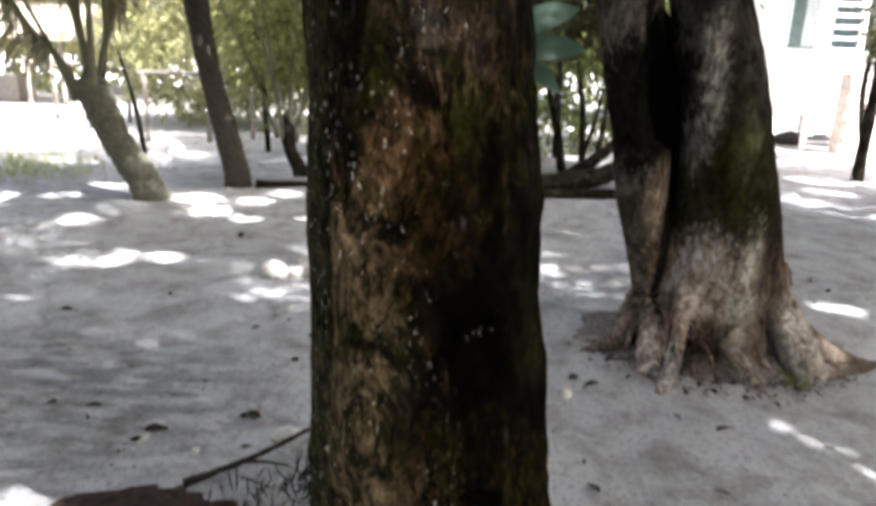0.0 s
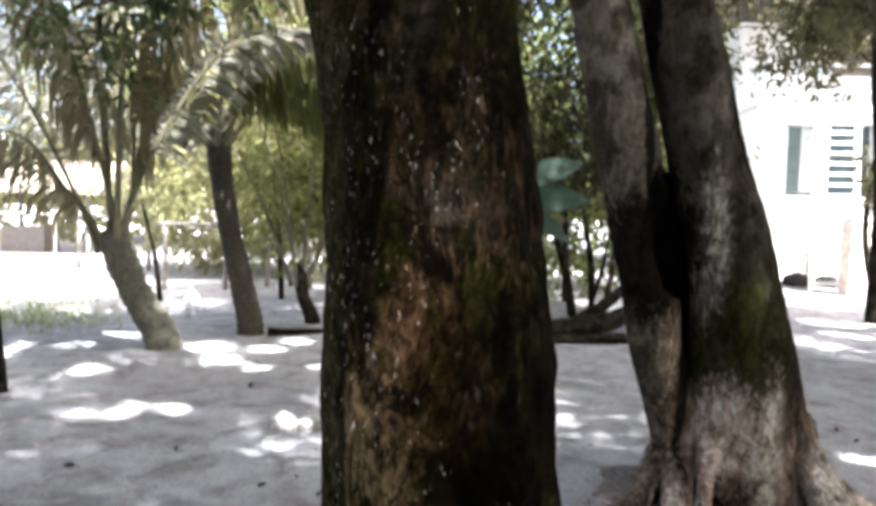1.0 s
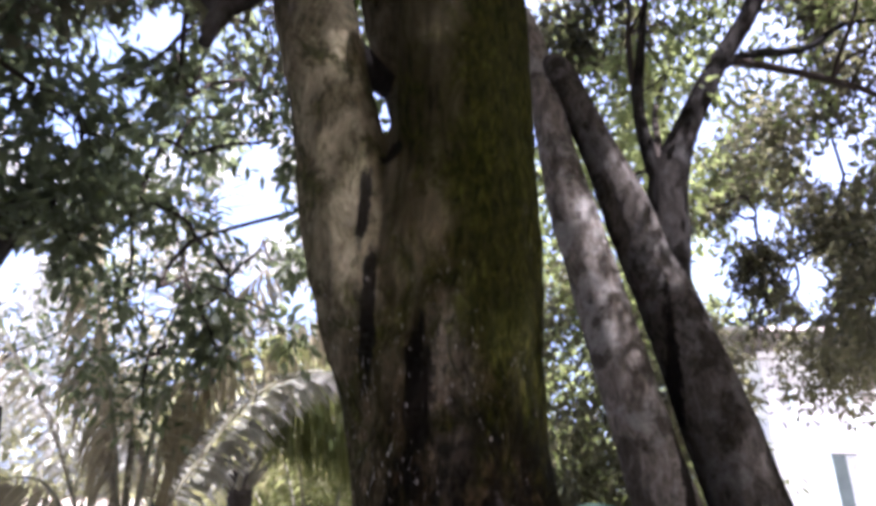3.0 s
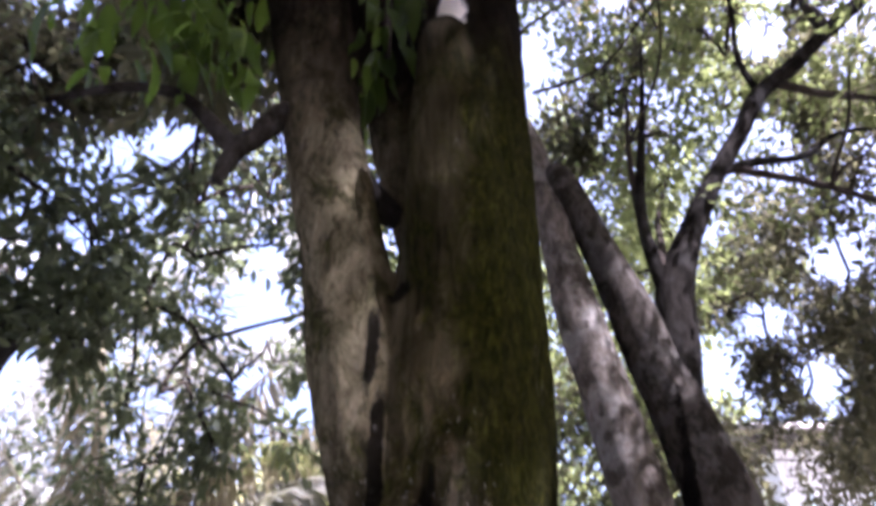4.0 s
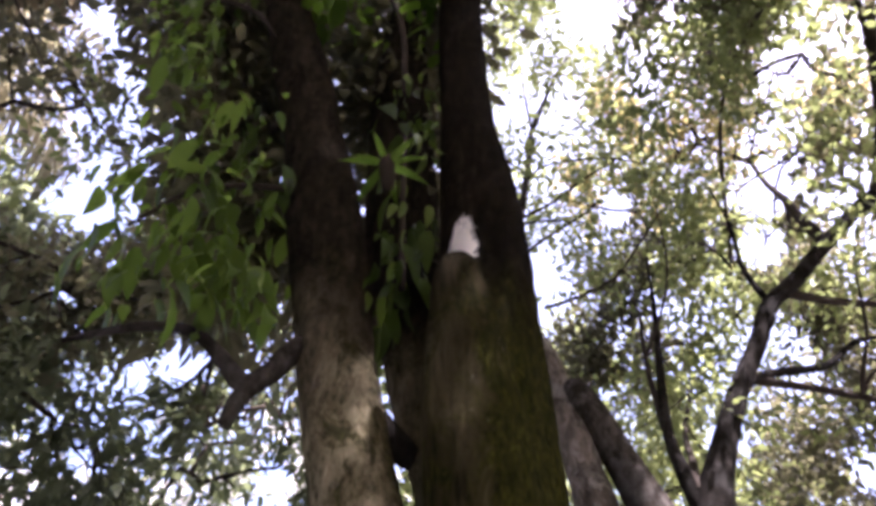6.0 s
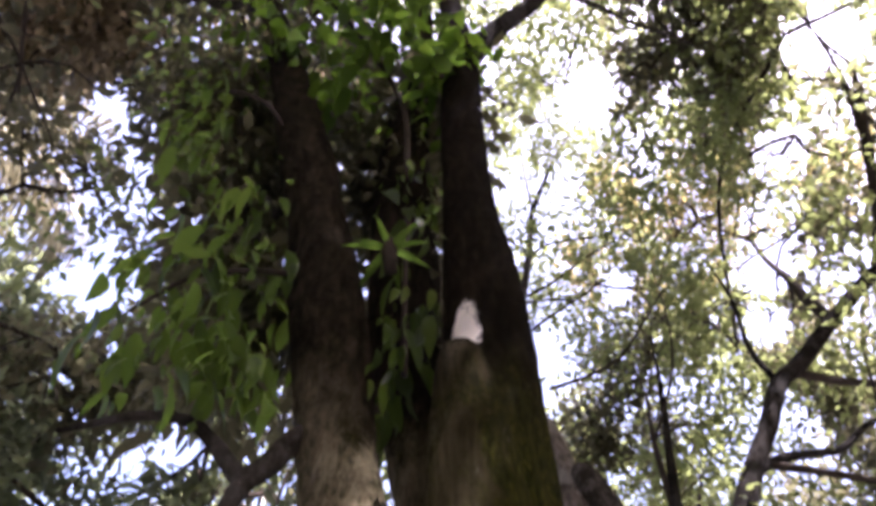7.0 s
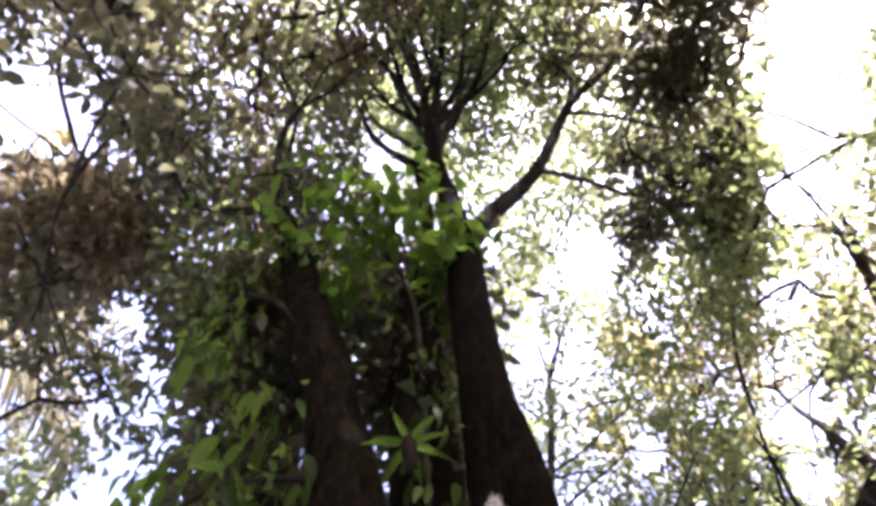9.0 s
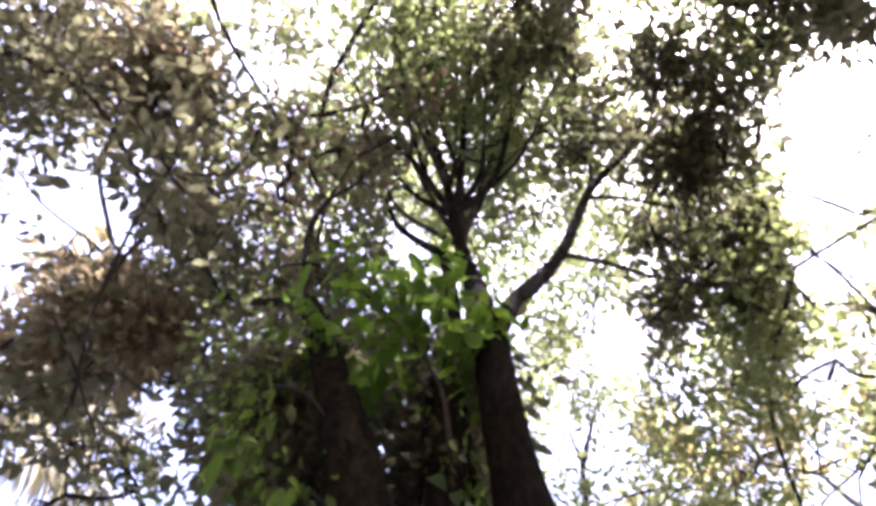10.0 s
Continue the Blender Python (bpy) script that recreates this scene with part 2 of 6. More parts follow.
def bark_pale(name, tone=1.0, tinted=False):
    k = Mat(name)
    z = k.height()
    ridge = k.noise(24, 10, 0.78, (1, 1, 0.4), 0.8)
    fine = k.noise(90, 7, 0.78, (1, 1, 0.6))
    col = k.ramp(ridge, (0.34, (0.050, 0.042, 0.032)), (0.5, (0.15, 0.132, 0.105)), (0.66, (0.30, 0.275, 0.235)))
    blot = k.grey(k.noise(5.5, 5, 0.6, (1, 1, 0.75), 0.5), 0.50, 0.57)
    col = k.mix(k.math("MULTIPLY", blot, 0.7), col, k.ramp(fine, (0.35, (0.011, 0.009, 0.006)), (0.7, (0.060, 0.050, 0.034))))
    moss = k.grey(k.math("SUBTRACT", k.noise(6, 6, 0.72), k.math("MULTIPLY", z, 0.06)), 0.42, 0.56)
    col = k.mix(k.math("MULTIPLY", moss, 0.75), col, k.ramp(fine, (0.35, (0.011, 0.010, 0.003)), (0.7, (0.07, 0.062, 0.020))))
    lich = k.grey(k.math("ADD", k.noise(5.5, 7, 0.72), k.math("MULTIPLY", k.grey(z, 1.6, 2.6), 0.07)), 0.56, 0.66)
    col = k.mix(k.math("MULTIPLY", lich, 0.55), col, k.ramp(fine, (0.35, (0.20, 0.195, 0.17)), (0.65, (0.46, 0.45, 0.40))))
    col = k.mix(1.0, col, (tone, tone * 0.97, tone * 0.94), "MULTIPLY")
    if tinted:
        # tint patches; the dark ones paint shade into cleft, recesses and hollow
        for c, r, shade in (((1.42, 3.2, 0.30), (0.50, 0.6, 0.38), (0.31, 0.225, 0.165)), ((1.36, 3.2, 0.96), (0.24, 0.6, 0.38), (0.026, 0.027, 0.007)), ((1.35, 3.2, 0.05), (0.8, 0.9, 0.22), (0.33, 0.245, 0.19)), ((1.03, 3.25, 0.90), (0.06, 0.6, 0.24), (0.42, 0.31, 0.22)), ((1.17, 3.25, 1.40), (0.07, 0.6, 0.34), (0.40, 0.36, 0.30)), ((1.29, 3.2, 0.46), (0.13, 0.6, 0.24), (0.80, 0.63, 0.49)), ((1.49, 3.2, 0.34), (0.085, 0.6, 0.36), (0.90, 0.78, 0.60)),
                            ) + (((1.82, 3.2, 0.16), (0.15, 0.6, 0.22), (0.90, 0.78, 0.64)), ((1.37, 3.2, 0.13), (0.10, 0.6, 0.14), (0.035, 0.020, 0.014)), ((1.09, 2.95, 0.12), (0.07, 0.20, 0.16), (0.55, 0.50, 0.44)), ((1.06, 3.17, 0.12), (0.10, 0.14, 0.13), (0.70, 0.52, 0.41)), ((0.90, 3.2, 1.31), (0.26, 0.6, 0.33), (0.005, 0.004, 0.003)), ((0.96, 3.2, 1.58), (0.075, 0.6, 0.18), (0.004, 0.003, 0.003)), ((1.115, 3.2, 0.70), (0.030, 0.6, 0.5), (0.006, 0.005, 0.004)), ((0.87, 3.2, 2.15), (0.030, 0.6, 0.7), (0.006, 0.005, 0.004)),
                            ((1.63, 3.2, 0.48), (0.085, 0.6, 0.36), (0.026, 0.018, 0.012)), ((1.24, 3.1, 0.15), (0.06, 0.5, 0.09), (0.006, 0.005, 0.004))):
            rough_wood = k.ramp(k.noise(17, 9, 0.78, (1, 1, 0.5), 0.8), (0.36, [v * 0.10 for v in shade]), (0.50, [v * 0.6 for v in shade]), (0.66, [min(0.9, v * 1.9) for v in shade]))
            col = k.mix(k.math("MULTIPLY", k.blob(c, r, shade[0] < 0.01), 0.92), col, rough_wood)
    k.bump((ridge, 0.018, 1.0), (fine, 0.004, 0.8))
    return k.done(col, 0.92, 0.015)


def sand_material():
    k = Mat("grey_sand")
    big = k.noise(0.55, 6, 0.65, (1, 1, 1), 0.6)
    mid = k.noise(3.5, 8, 0.7, (1, 1, 1), 0.5)
    fine = k.noise(45, 8, 0.78)
    grit = k.noise(160, 3, 0.6)
    col = k.ramp(big, (0.3, (0.30, 0.295, 0.288)), (0.5, (0.42, 0.416, 0.41)), (0.7, (0.365, 0.352, 0.332)))
    col = k.mix(k.grey(mid, 0.46, 0.66), col, (0.205, 0.192, 0.178))
    col = k.mix(k.math("MULTIPLY", k.grey(fine, 0.50, 0.66), 0.8), col, (0.13, 0.115, 0.10))
    col = k.mix(k.math("MULTIPLY", k.grey(k.noise(9, 6, 0.75, (1, 1, 1), 0.8), 0.62, 0.68), 0.6), col, (0.085, 0.07, 0.058))
    col = k.mix(k.math("MULTIPLY", k.grey(grit, 0.62, 0.70), 0.5), col, (0.42, 0.41, 0.39))
    turned = k.node("ShaderNodeMapping")
    turned.inputs["Rotation"].default_value, turned.inputs["Scale"].default_value = (0, 0, radians(-38)), (1.0, 3.2, 1.0)
    k.link(k.co, turned.inputs["Vector"])
    tread = k.node("ShaderNodeTexNoise", Scale=4.0, Detail=5.0, Roughness=0.6)
    k.link(turned.outputs[0], tread.inputs["Vector"])
    trodden = k.math("MULTIPLY", k.blob((-1.9, 2.6, 0.0), (0.9, 0.6, 2.0)), k.grey(tread.outputs["Fac"], 0.45, 0.62))
    col = k.mix(k.math("MULTIPLY", trodden, 0.6), col, (0.12, 0.108, 0.095))
    k.bump((mid, 0.08, 0.7), (trodden, 0.03, 0.8), (fine, 0.012, 0.7), (grit, 0.003, 0.6))
    return k.done(col, 0.95, 0.1)


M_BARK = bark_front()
M_BARK_B = bark_pale("pale_blotched_bark", 0.66, True)
M_BARK_T = bark_pale("dull_blotched_bark", 0.28, True)
# darker copy of the bark: backlit silhouette put into its tone
M_BARK_DARK = bark_pale("silhouette_bark", 0.10)
M_BARK_FAR = bark_pale("dull_brown_bark", 0.2)
M_TWIG = plain("brown_twig", (0.028, 0.022, 0.016), 0.9, 0.05)
# near-black that paints the shade inside the hollow
M_HOLLOW_BLACK = plain("hollow_black", (0.0015, 0.0013, 0.0012), 1.0, 0.0)
M_SAND = sand_material()
M_LEAF = leaf_material("canopy_leaf", (0.0090, 0.0120, 0.0045), (0.0300, 0.0368, 0.0158), (0.0690, 0.0788, 0.0315), 0.48, (0.40, 0.46, 0.15))
M_LEAF_COOL = leaf_material("cool_dark_leaf", (0.0084, 0.0105, 0.0063), (0.0259, 0.0294, 0.0203), (0.0518, 0.0574, 0.0385), 0.40, (0.34, 0.40, 0.17))
M_LEAF_B = leaf_material("dark_canopy_leaf", (0.0080, 0.0080, 0.0048), (0.0296, 0.0272, 0.0168), (0.0600, 0.0544, 0.0320), 0.30, (0.35, 0.34, 0.16))
# raised base colour carries the sunlit look of the far bushes
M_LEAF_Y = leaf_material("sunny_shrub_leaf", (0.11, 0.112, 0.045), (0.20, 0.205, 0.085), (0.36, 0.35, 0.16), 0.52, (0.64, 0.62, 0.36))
M_LEAF_BIG = leaf_material("broad_green_leaf", (0.0072, 0.0144, 0.0036), (0.0195, 0.0390, 0.0068), (0.0660, 0.1100, 0.0176), 0.48, (0.32, 0.56, 0.05), 0.5, True)
M_LEAF_BLUE = leaf_material("bluish_green_leaf", (0.024, 0.040, 0.029), (0.038, 0.060, 0.043), (0.065, 0.09, 0.07), 0.3, (0.14, 0.26, 0.16), 0.35)
M_PALM = leaf_material("palm_leaflet", (0.055, 0.050, 0.029), (0.115, 0.106, 0.062), (0.27, 0.26, 0.17), 0.48, (0.62, 0.56, 0.30), 0.3, gloss=0.25)
# lit and shaded leaflets: sunlight and shade put into colour; the lit one glossier
M_PALM_LIT = leaf_material("sunlit_palm_leaflet", (0.10, 0.098, 0.070), (0.27, 0.265, 0.205), (0.44, 0.435, 0.36), 0.30, (0.62, 0.58, 0.40), 0.28, gloss=0.5)
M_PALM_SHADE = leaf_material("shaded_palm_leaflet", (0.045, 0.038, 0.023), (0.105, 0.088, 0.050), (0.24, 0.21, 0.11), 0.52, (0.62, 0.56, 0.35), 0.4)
M_DRY = leaf_material("dry_brown_leaf", (0.018, 0.013, 0.010), (0.05, 0.036, 0.026), (0.42, 0.37, 0.30), 0.15, (0.2, 0.15, 0.1), 0.8, True)
M_CRUMB = leaf_material("dry_leaf_crumb", (0.03, 0.022, 0.016), (0.09, 0.07, 0.05), (0.42, 0.38, 0.32), 0.1, (0.2, 0.15, 0.1), 0.8)
# darker copy of the vine leaf, its shade put into the colour
M_VINE_DARK = leaf_material("shaded_vine_leaf", (0.0080, 0.0130, 0.0042), (0.0225, 0.0350, 0.0085), (0.0900, 0.1180, 0.0240), 0.40, (0.30, 0.48, 0.06), 0.38, True)
M_PALM_TRUNK = plain("palm_trunk_fibre", (0.052, 0.044, 0.033), 0.9, 0.2, 0, 0.45, 30, 0.01)
M_PALM_GREY = plain("greyish_palm_trunk", (0.10, 0.096, 0.070), 0.9, 0.2, 0, 0.4, 26, 0.012)
M_STALK = plain("palm_stalk", (0.15, 0.14, 0.085), 0.6)
M_LEAF_FRESH = leaf_material("fresh_green_leaf", (0.012, 0.017, 0.006), (0.046, 0.056, 0.018), (0.17, 0.18, 0.065), 0.48, (0.50, 0.52, 0.18))
# distance haze mixed into the leaf colour as a pale tone
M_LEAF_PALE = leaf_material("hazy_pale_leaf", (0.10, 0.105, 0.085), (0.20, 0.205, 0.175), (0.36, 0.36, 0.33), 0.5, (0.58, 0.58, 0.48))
M_LEAF_BROWN = leaf_material("withered_brown_leaf", (0.032, 0.024, 0.015), (0.068, 0.051, 0.030), (0.14, 0.108, 0.062), 0.42, (0.50, 0.40, 0.21))
M_STRAP = leaf_material("strap_leaf_green", (0.012, 0.022, 0.005), (0.026, 0.048, 0.009), (0.05, 0.085, 0.015), 0.38, (0.22, 0.38, 0.05), 0.5)
M_LEAF_WARM = leaf_material("warm_olive_leaf", (0.035, 0.032, 0.012), (0.075, 0.066, 0.024), (0.15, 0.13, 0.05), 0.48, (0.60, 0.52, 0.20))
M_GRASS = leaf_material("grass_blade", (0.06, 0.09, 0.015), (0.12, 0.16, 0.03), (0.22, 0.26, 0.06), 0.4, (0.4, 0.45, 0.08))
M_STONE = plain("pale_grey_stone", (0.42, 0.40, 0.36), 0.9, 0.2, 0, 0.4, 20, 0.01)
M_DIRT = plain("dark_dry_soil", (0.036, 0.026, 0.020), 0.95, 0.05, 0, 0.5, 25, 0.02)
M_HEAP = plain("dark_rubble", (0.022, 0.020, 0.018), 0.95, 0.1, 0, 0.5, 12, 0.03)
M_SOIL = plain("grey_brown_soil", (0.14, 0.122, 0.108), 0.95, 0.1, 0, 0.6, 30, 0.03)
M_CHAIR = plain("grey_brown_painted_wood", (0.32, 0.28, 0.24), 0.7, 0.2, 0, 0.3, 9)
M_WALL = plain("white_painted_boards", (0.80, 0.80, 0.77), 0.7, 0.3, 0, 0.06, 3)
M_TEAL = plain("teal_paint", (0.60, 0.73, 0.72), 0.6, 0.3, 0, 0.15, 5)
M_GREY_DOOR = plain("grey_green_door_paint", (0.10, 0.13, 0.125), 0.6, 0.3, 0, 0.15, 5)
M_WOOD = plain("weathered_timber", (0.21, 0.19, 0.165), 0.85, 0.2, 0, 0.3, 18)
M_BRICK = plain("pale_tan_brick", (0.72, 0.62, 0.54), 0.9, 0.2, 0, 0.3, 9)
M_TIN = plain("rusty_roof_sheet", (0.42, 0.38, 0.34), 0.5, 0.5, 0.5, 0.3, 4)
M_THATCH = plain("grey_brown_thatch", (0.34, 0.30, 0.23), 0.95, 0.1, 0, 0.3, 30)
# dark tone that paints the porch's inner shade
M_PORCH_SHADE = plain("porch_shade_grey", (0.07, 0.10, 0.11), 0.8)
M_PANEL = plain("pale_grey_panel_paint", (0.52, 0.54, 0.54), 0.7)


# ---------------------------------------------------------------- mesh helpers


class Geo:
    """Collects vertices and faces for one mesh."""

    def __init__(self):
        self.v, self.f, self.n = [], [], 0

    def add(self, verts, faces):
        verts = np.asarray(verts, float)
        self.v.append(verts)
        self.f += [[i + self.n for i in face] for face in faces]
        self.n += len(verts)

    def box(self, lo, hi, m=None):
        (a, b, c), (d, e, g) = lo, hi
        vs = [(a, b, c), (d, b, c), (d, e, c), (a, e, c), (a, b, g), (d, b, g), (d, e, g), (a, e, g)]
        if m is not None:
            vs = [m @ Vector(v) for v in vs]
        self.add([tuple(v) for v in vs], [(3, 2, 1, 0), (4, 5, 6, 7), (0, 1, 5, 4), (1, 2, 6, 5), (2, 3, 7, 6), (3, 0, 4, 7)])
        return self

    def mesh(self, name, smooth=True):
        me = bpy.data.meshes.new(name)
        me.from_pydata(np.concatenate(self.v).tolist() if self.v else [], [], self.f)
        if smooth:
            me.polygons.foreach_set("use_smooth", [True] * len(me.polygons))
        me.update()
        return me


def part(name, geo, material, parent=None, label="", smooth=True):
    me = geo if isinstance(geo, bpy.types.Mesh) else geo.mesh(name, smooth)
    me.materials.append(material)
    ob = new(name, me)
    if parent is not None:
        ob.parent = parent
        ob.matrix_parent_inverse = parent.matrix_world.inverted()
    if label:
        ob["label"] = label
    return ob


def thing(name, label, category, at=(0, 0, 0), group="", kind=""):
    ob = new(name)
    ob.empty_display_size = 0.1
    ob.location = at
    bpy.context.view_layer.update()
    return tagged(ob, label, category, group, kind)


def spline(points, step):
    """Catmull-Rom through rows of x, y, z, r, at about that step."""
    p = np.asarray(points, float)
    p = np.vstack([2 * p[0] - p[1], p, 2 * p[-1] - p[-2]])
    out = []
    for i in range(1, len(p) - 2):
        n = max(2, int(np.linalg.norm(p[i + 1, :3] - p[i, :3]) / step))
        t = np.linspace(0, 1, n, endpoint=False)[:, None]
        a, b, c, d = p[i - 1], p[i], p[i + 1], p[i + 2]
        out.append(0.5 * (2 * b + (c - a) * t + (2 * a - 5 * b + 4 * c - d) * t**2 + (3 * b - a - 3 * c + d) * t**3))
    out.append(p[-2:-1])
    q = np.concatenate(out)
    q[:, 3] = np.maximum(q[:, 3], 0.001)
    return q


def tube(geo, points, step=0.1, sides=10, lump=None, cap=True):
    """A bent, tapering tube. lump(x, y, z, angle) scales the radius."""
    q = spline(points, step)
    tan = np.gradient(q[:, :3], axis=0)
    tan /= np.linalg.norm(tan, axis=1)[:, None] + 1e-9
    side = np.cross(tan[0], (0.0, 1.0, 0.0) if abs(tan[0][1]) < 0.9 else (1.0, 0.0, 0.0))
    ang = np.linspace(0, 2 * np.pi, sides, endpoint=False)
    verts = np.zeros((len(q), sides, 3))
    for i in range(len(q)):
        side = side - tan[i] * (side @ tan[i])
        side /= np.linalg.norm(side)
        up = np.cross(tan[i], side)
        ring = np.cos(ang)[:, None] * side + np.sin(ang)[:, None] * up
        r = np.full(sides, q[i, 3])
        if lump:
            r = r * np.array([lump(*(q[i, :3] + q[i, 3] * d), a) for d, a in zip(ring, ang)])
        verts[i] = q[i, :3] + ring * r[:, None]
    n, faces = len(q), []
    for i in range(n - 1):
        a, b = i * sides, (i + 1) * sides
        faces += [(a + j, a + (j + 1) % sides, b + (j + 1) % sides, b + j) for j in range(sides)]
    vs = verts.reshape(-1, 3)
    if cap:
        vs = np.vstack([vs, q[0, :3], q[-1, :3] + tan[-1] * q[-1, 3] * 0.5])
        faces += [(len(vs) - 2, (j + 1) % sides, j) for j in range(sides)]
        faces += [(len(vs) - 1, (n - 1) * sides + j, (n - 1) * sides + (j + 1) % sides) for j in range(sides)]
    geo.add(vs, faces)
    return q


def unit(v):
    v = np.asarray(v, float)
    return v / (np.linalg.norm(v, axis=-1, keepdims=True) + 1e-9)


def leaf_mesh(name, pos, axis, normal, length, width, droop=0.15):
    """Many single leaves in one mesh: pointed blades, bent along their length and folded at the midrib."""
    n = len(pos)
    axis = unit(axis)
    side = unit(np.cross(axis, normal))
    nor = np.cross(side, axis)
    L, W = np.broadcast_to(length, n)[:, None], np.broadcast_to(width, n)[:, None]
    rows = ((0.0, 0.0, 0.0, 0), (0.30, 0.46, 0.03, 1), (0.68, 0.40, -0.02, 1), (1.0, 0.0, -0.25, 0))
    verts = []
    for along, half, sag, two in rows:
        mid = pos + axis * L * along + nor * L * sag * droop * 4
        if two:
            verts += [mid - side * W * half + nor * W * 0.12, mid + side * W * half + nor * W * 0.12]
        else:
            verts += [mid]
    v = np.stack(verts, 1).reshape(-1, 3)
    base = np.arange(n)[:, None] * 6
    tri1, quad, tri2 = base + [0, 2, 1], base + [1, 2, 4, 3], base + [3, 4, 5]
    me = bpy.data.meshes.new(name)
    me.vertices.add(len(v))
    me.vertices.foreach_set("co", v.ravel())
    loops = np.concatenate([tri1, quad, tri2], 1).ravel()
    me.loops.add(len(loops))
    me.loops.foreach_set("vertex_index", loops.astype(np.int32))
    starts = (np.arange(n)[:, None] * 10 + [0, 3, 7]).ravel()
    me.polygons.add(3 * n)
    me.polygons.foreach_set("loop_start", starts.astype(np.int32))
    me.update(calc_edges=True)
    me.validate()
    return me


class Crown:
    """Branches and leaf places of one tree."""

    def __init__(self, seed):
        self.r = np.random.default_rng(seed)
        self.geo = Geo()
        self.tips = []      # place, direction

    def branch(self, start, way, length, radius, depth, lift=0.25, spread=0.75):
        r, p, way = self.r, np.array(start, float), unit(way)
        pts, n = [(*p, radius)], 4
        for i in range(n):
            way = unit(way + r.normal(0, 0.16, 3) + np.array([0, 0, lift * 0.25]))
            p = p + way * length / n
            pts.append((*p, radius * (1 - 0.62 * (i + 1) / n)))
        tube(self.geo, pts, length / 6, 7 if radius > 0.02 else 5, cap=False)
        if depth == 0:
            self.tips.append((p, way))
            self.tips.append((np.array(pts[2][:3]), way))
            return
        kids = 3 if depth > 1 else 4
        for k in range(kids):
            i = n if k == 0 else int(r.integers(2, n + 1))
            turn = unit(r.normal(0, 1, 3) * spread + way * 0.9 + np.array([0, 0, lift]))
            self.branch(pts[i][:3], turn, length * r.uniform(0.55, 0.8), pts[i][3] * 0.72, depth - 1, lift, spread)

    def leaves(self, name, per_tip, spread, length, width, hang=0.3):
        r = self.r
        tips = np.array([t for t, _ in self.tips])
        ways = np.array([w for _, w in self.tips])
        k = np.repeat(np.arange(len(tips)), per_tip)
        n = len(k)
        off = r.normal(0, 1, (n, 3))
        pos = tips[k] + off * spread * r.uniform(0.2, 1, (n, 1))
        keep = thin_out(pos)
        pos, off, k = pos[keep], off[keep], k[keep]
        n = len(pos)
        axis = unit(ways[k] * 0.5 + unit(off) * 1.0 + np.array([0, 0, -hang]) + r.normal(0, 0.35, (n, 3)))
        normal = unit(np.array([0, 0, 1.0]) + r.normal(0, 0.55, (n, 3)))
        s = r.uniform(0.7, 1.25, n)
        return leaf_mesh(name, pos, axis, normal, length * s, width * s)


# gaps cut along sight lines to fit the camera's view: bearing, height angle and half width in degrees from near the
# camera
VIEWPOINT = np.array((0.0, 0.05, 1.75))
SIGHT_GAPS = ((23.5, 67, 3.2), (80, 62, 4.4), (67, 61, 4.2), (56, 59, 3.2), (-33, 78.5, 2.2), (-60.5, 57, 1.8), (-94, 59, 2.6), (-89, 60.4, 4.2), (4.5, 61.6, 1.5), (-64.6, 47, 2.6),
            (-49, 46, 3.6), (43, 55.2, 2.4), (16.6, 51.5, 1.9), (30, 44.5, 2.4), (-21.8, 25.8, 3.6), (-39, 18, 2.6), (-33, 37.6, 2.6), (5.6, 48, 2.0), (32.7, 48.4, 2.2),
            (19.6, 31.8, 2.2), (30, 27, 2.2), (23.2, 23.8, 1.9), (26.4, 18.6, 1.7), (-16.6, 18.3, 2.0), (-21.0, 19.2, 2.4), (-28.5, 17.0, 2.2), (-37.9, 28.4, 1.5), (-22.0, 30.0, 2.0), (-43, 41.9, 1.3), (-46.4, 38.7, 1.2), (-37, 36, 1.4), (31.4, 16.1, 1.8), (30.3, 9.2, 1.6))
# spots where the sun reaches the sand: x, y, half width
SUN_SPOTS = ((1.53, 2.55, 0.13), (1.50, 2.18, 0.12), (2.59, 4.26, 0.14), (-2.44, 4.92, 0.28), (-3.3, 7.2, 0.5), (-4.6, 6.6, 0.5), (-1.9, 6.3, 0.3), (-5.2, 8.6, 0.7), (-2.0, 7.0, 0.5), (-0.9, 7.2, 0.4), (-1.2, 8.0, 0.5), (5.2, 9.0, 0.3), (5.4, 10.2, 0.4), (-3.3, 5.8, 0.2), (2.03, 3.34, 0.12), (1.62, 3.30, 0.05), (0.82, 3.62, 0.08))

# gaps through which it reaches the pale patch above the stub and the palm's arching frond: x, y, z, half width
SUN_SHAFTS = ((-0.11, 0.97, 3.16, 0.10), (-2.95, 7.0, 2.5, 0.30), (-2.7, 7.0, 2.85, 0.34), (-2.35, 7.0, 3.1, 0.28))


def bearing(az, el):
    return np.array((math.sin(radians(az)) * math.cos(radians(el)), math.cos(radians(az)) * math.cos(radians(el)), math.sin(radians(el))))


def mass_at(az, el, dist):
    """A place in the canopy fitted to the view, by bearing, height angle and distance from near the camera."""
    return tuple(VIEWPOINT + bearing(az, el) * dist)


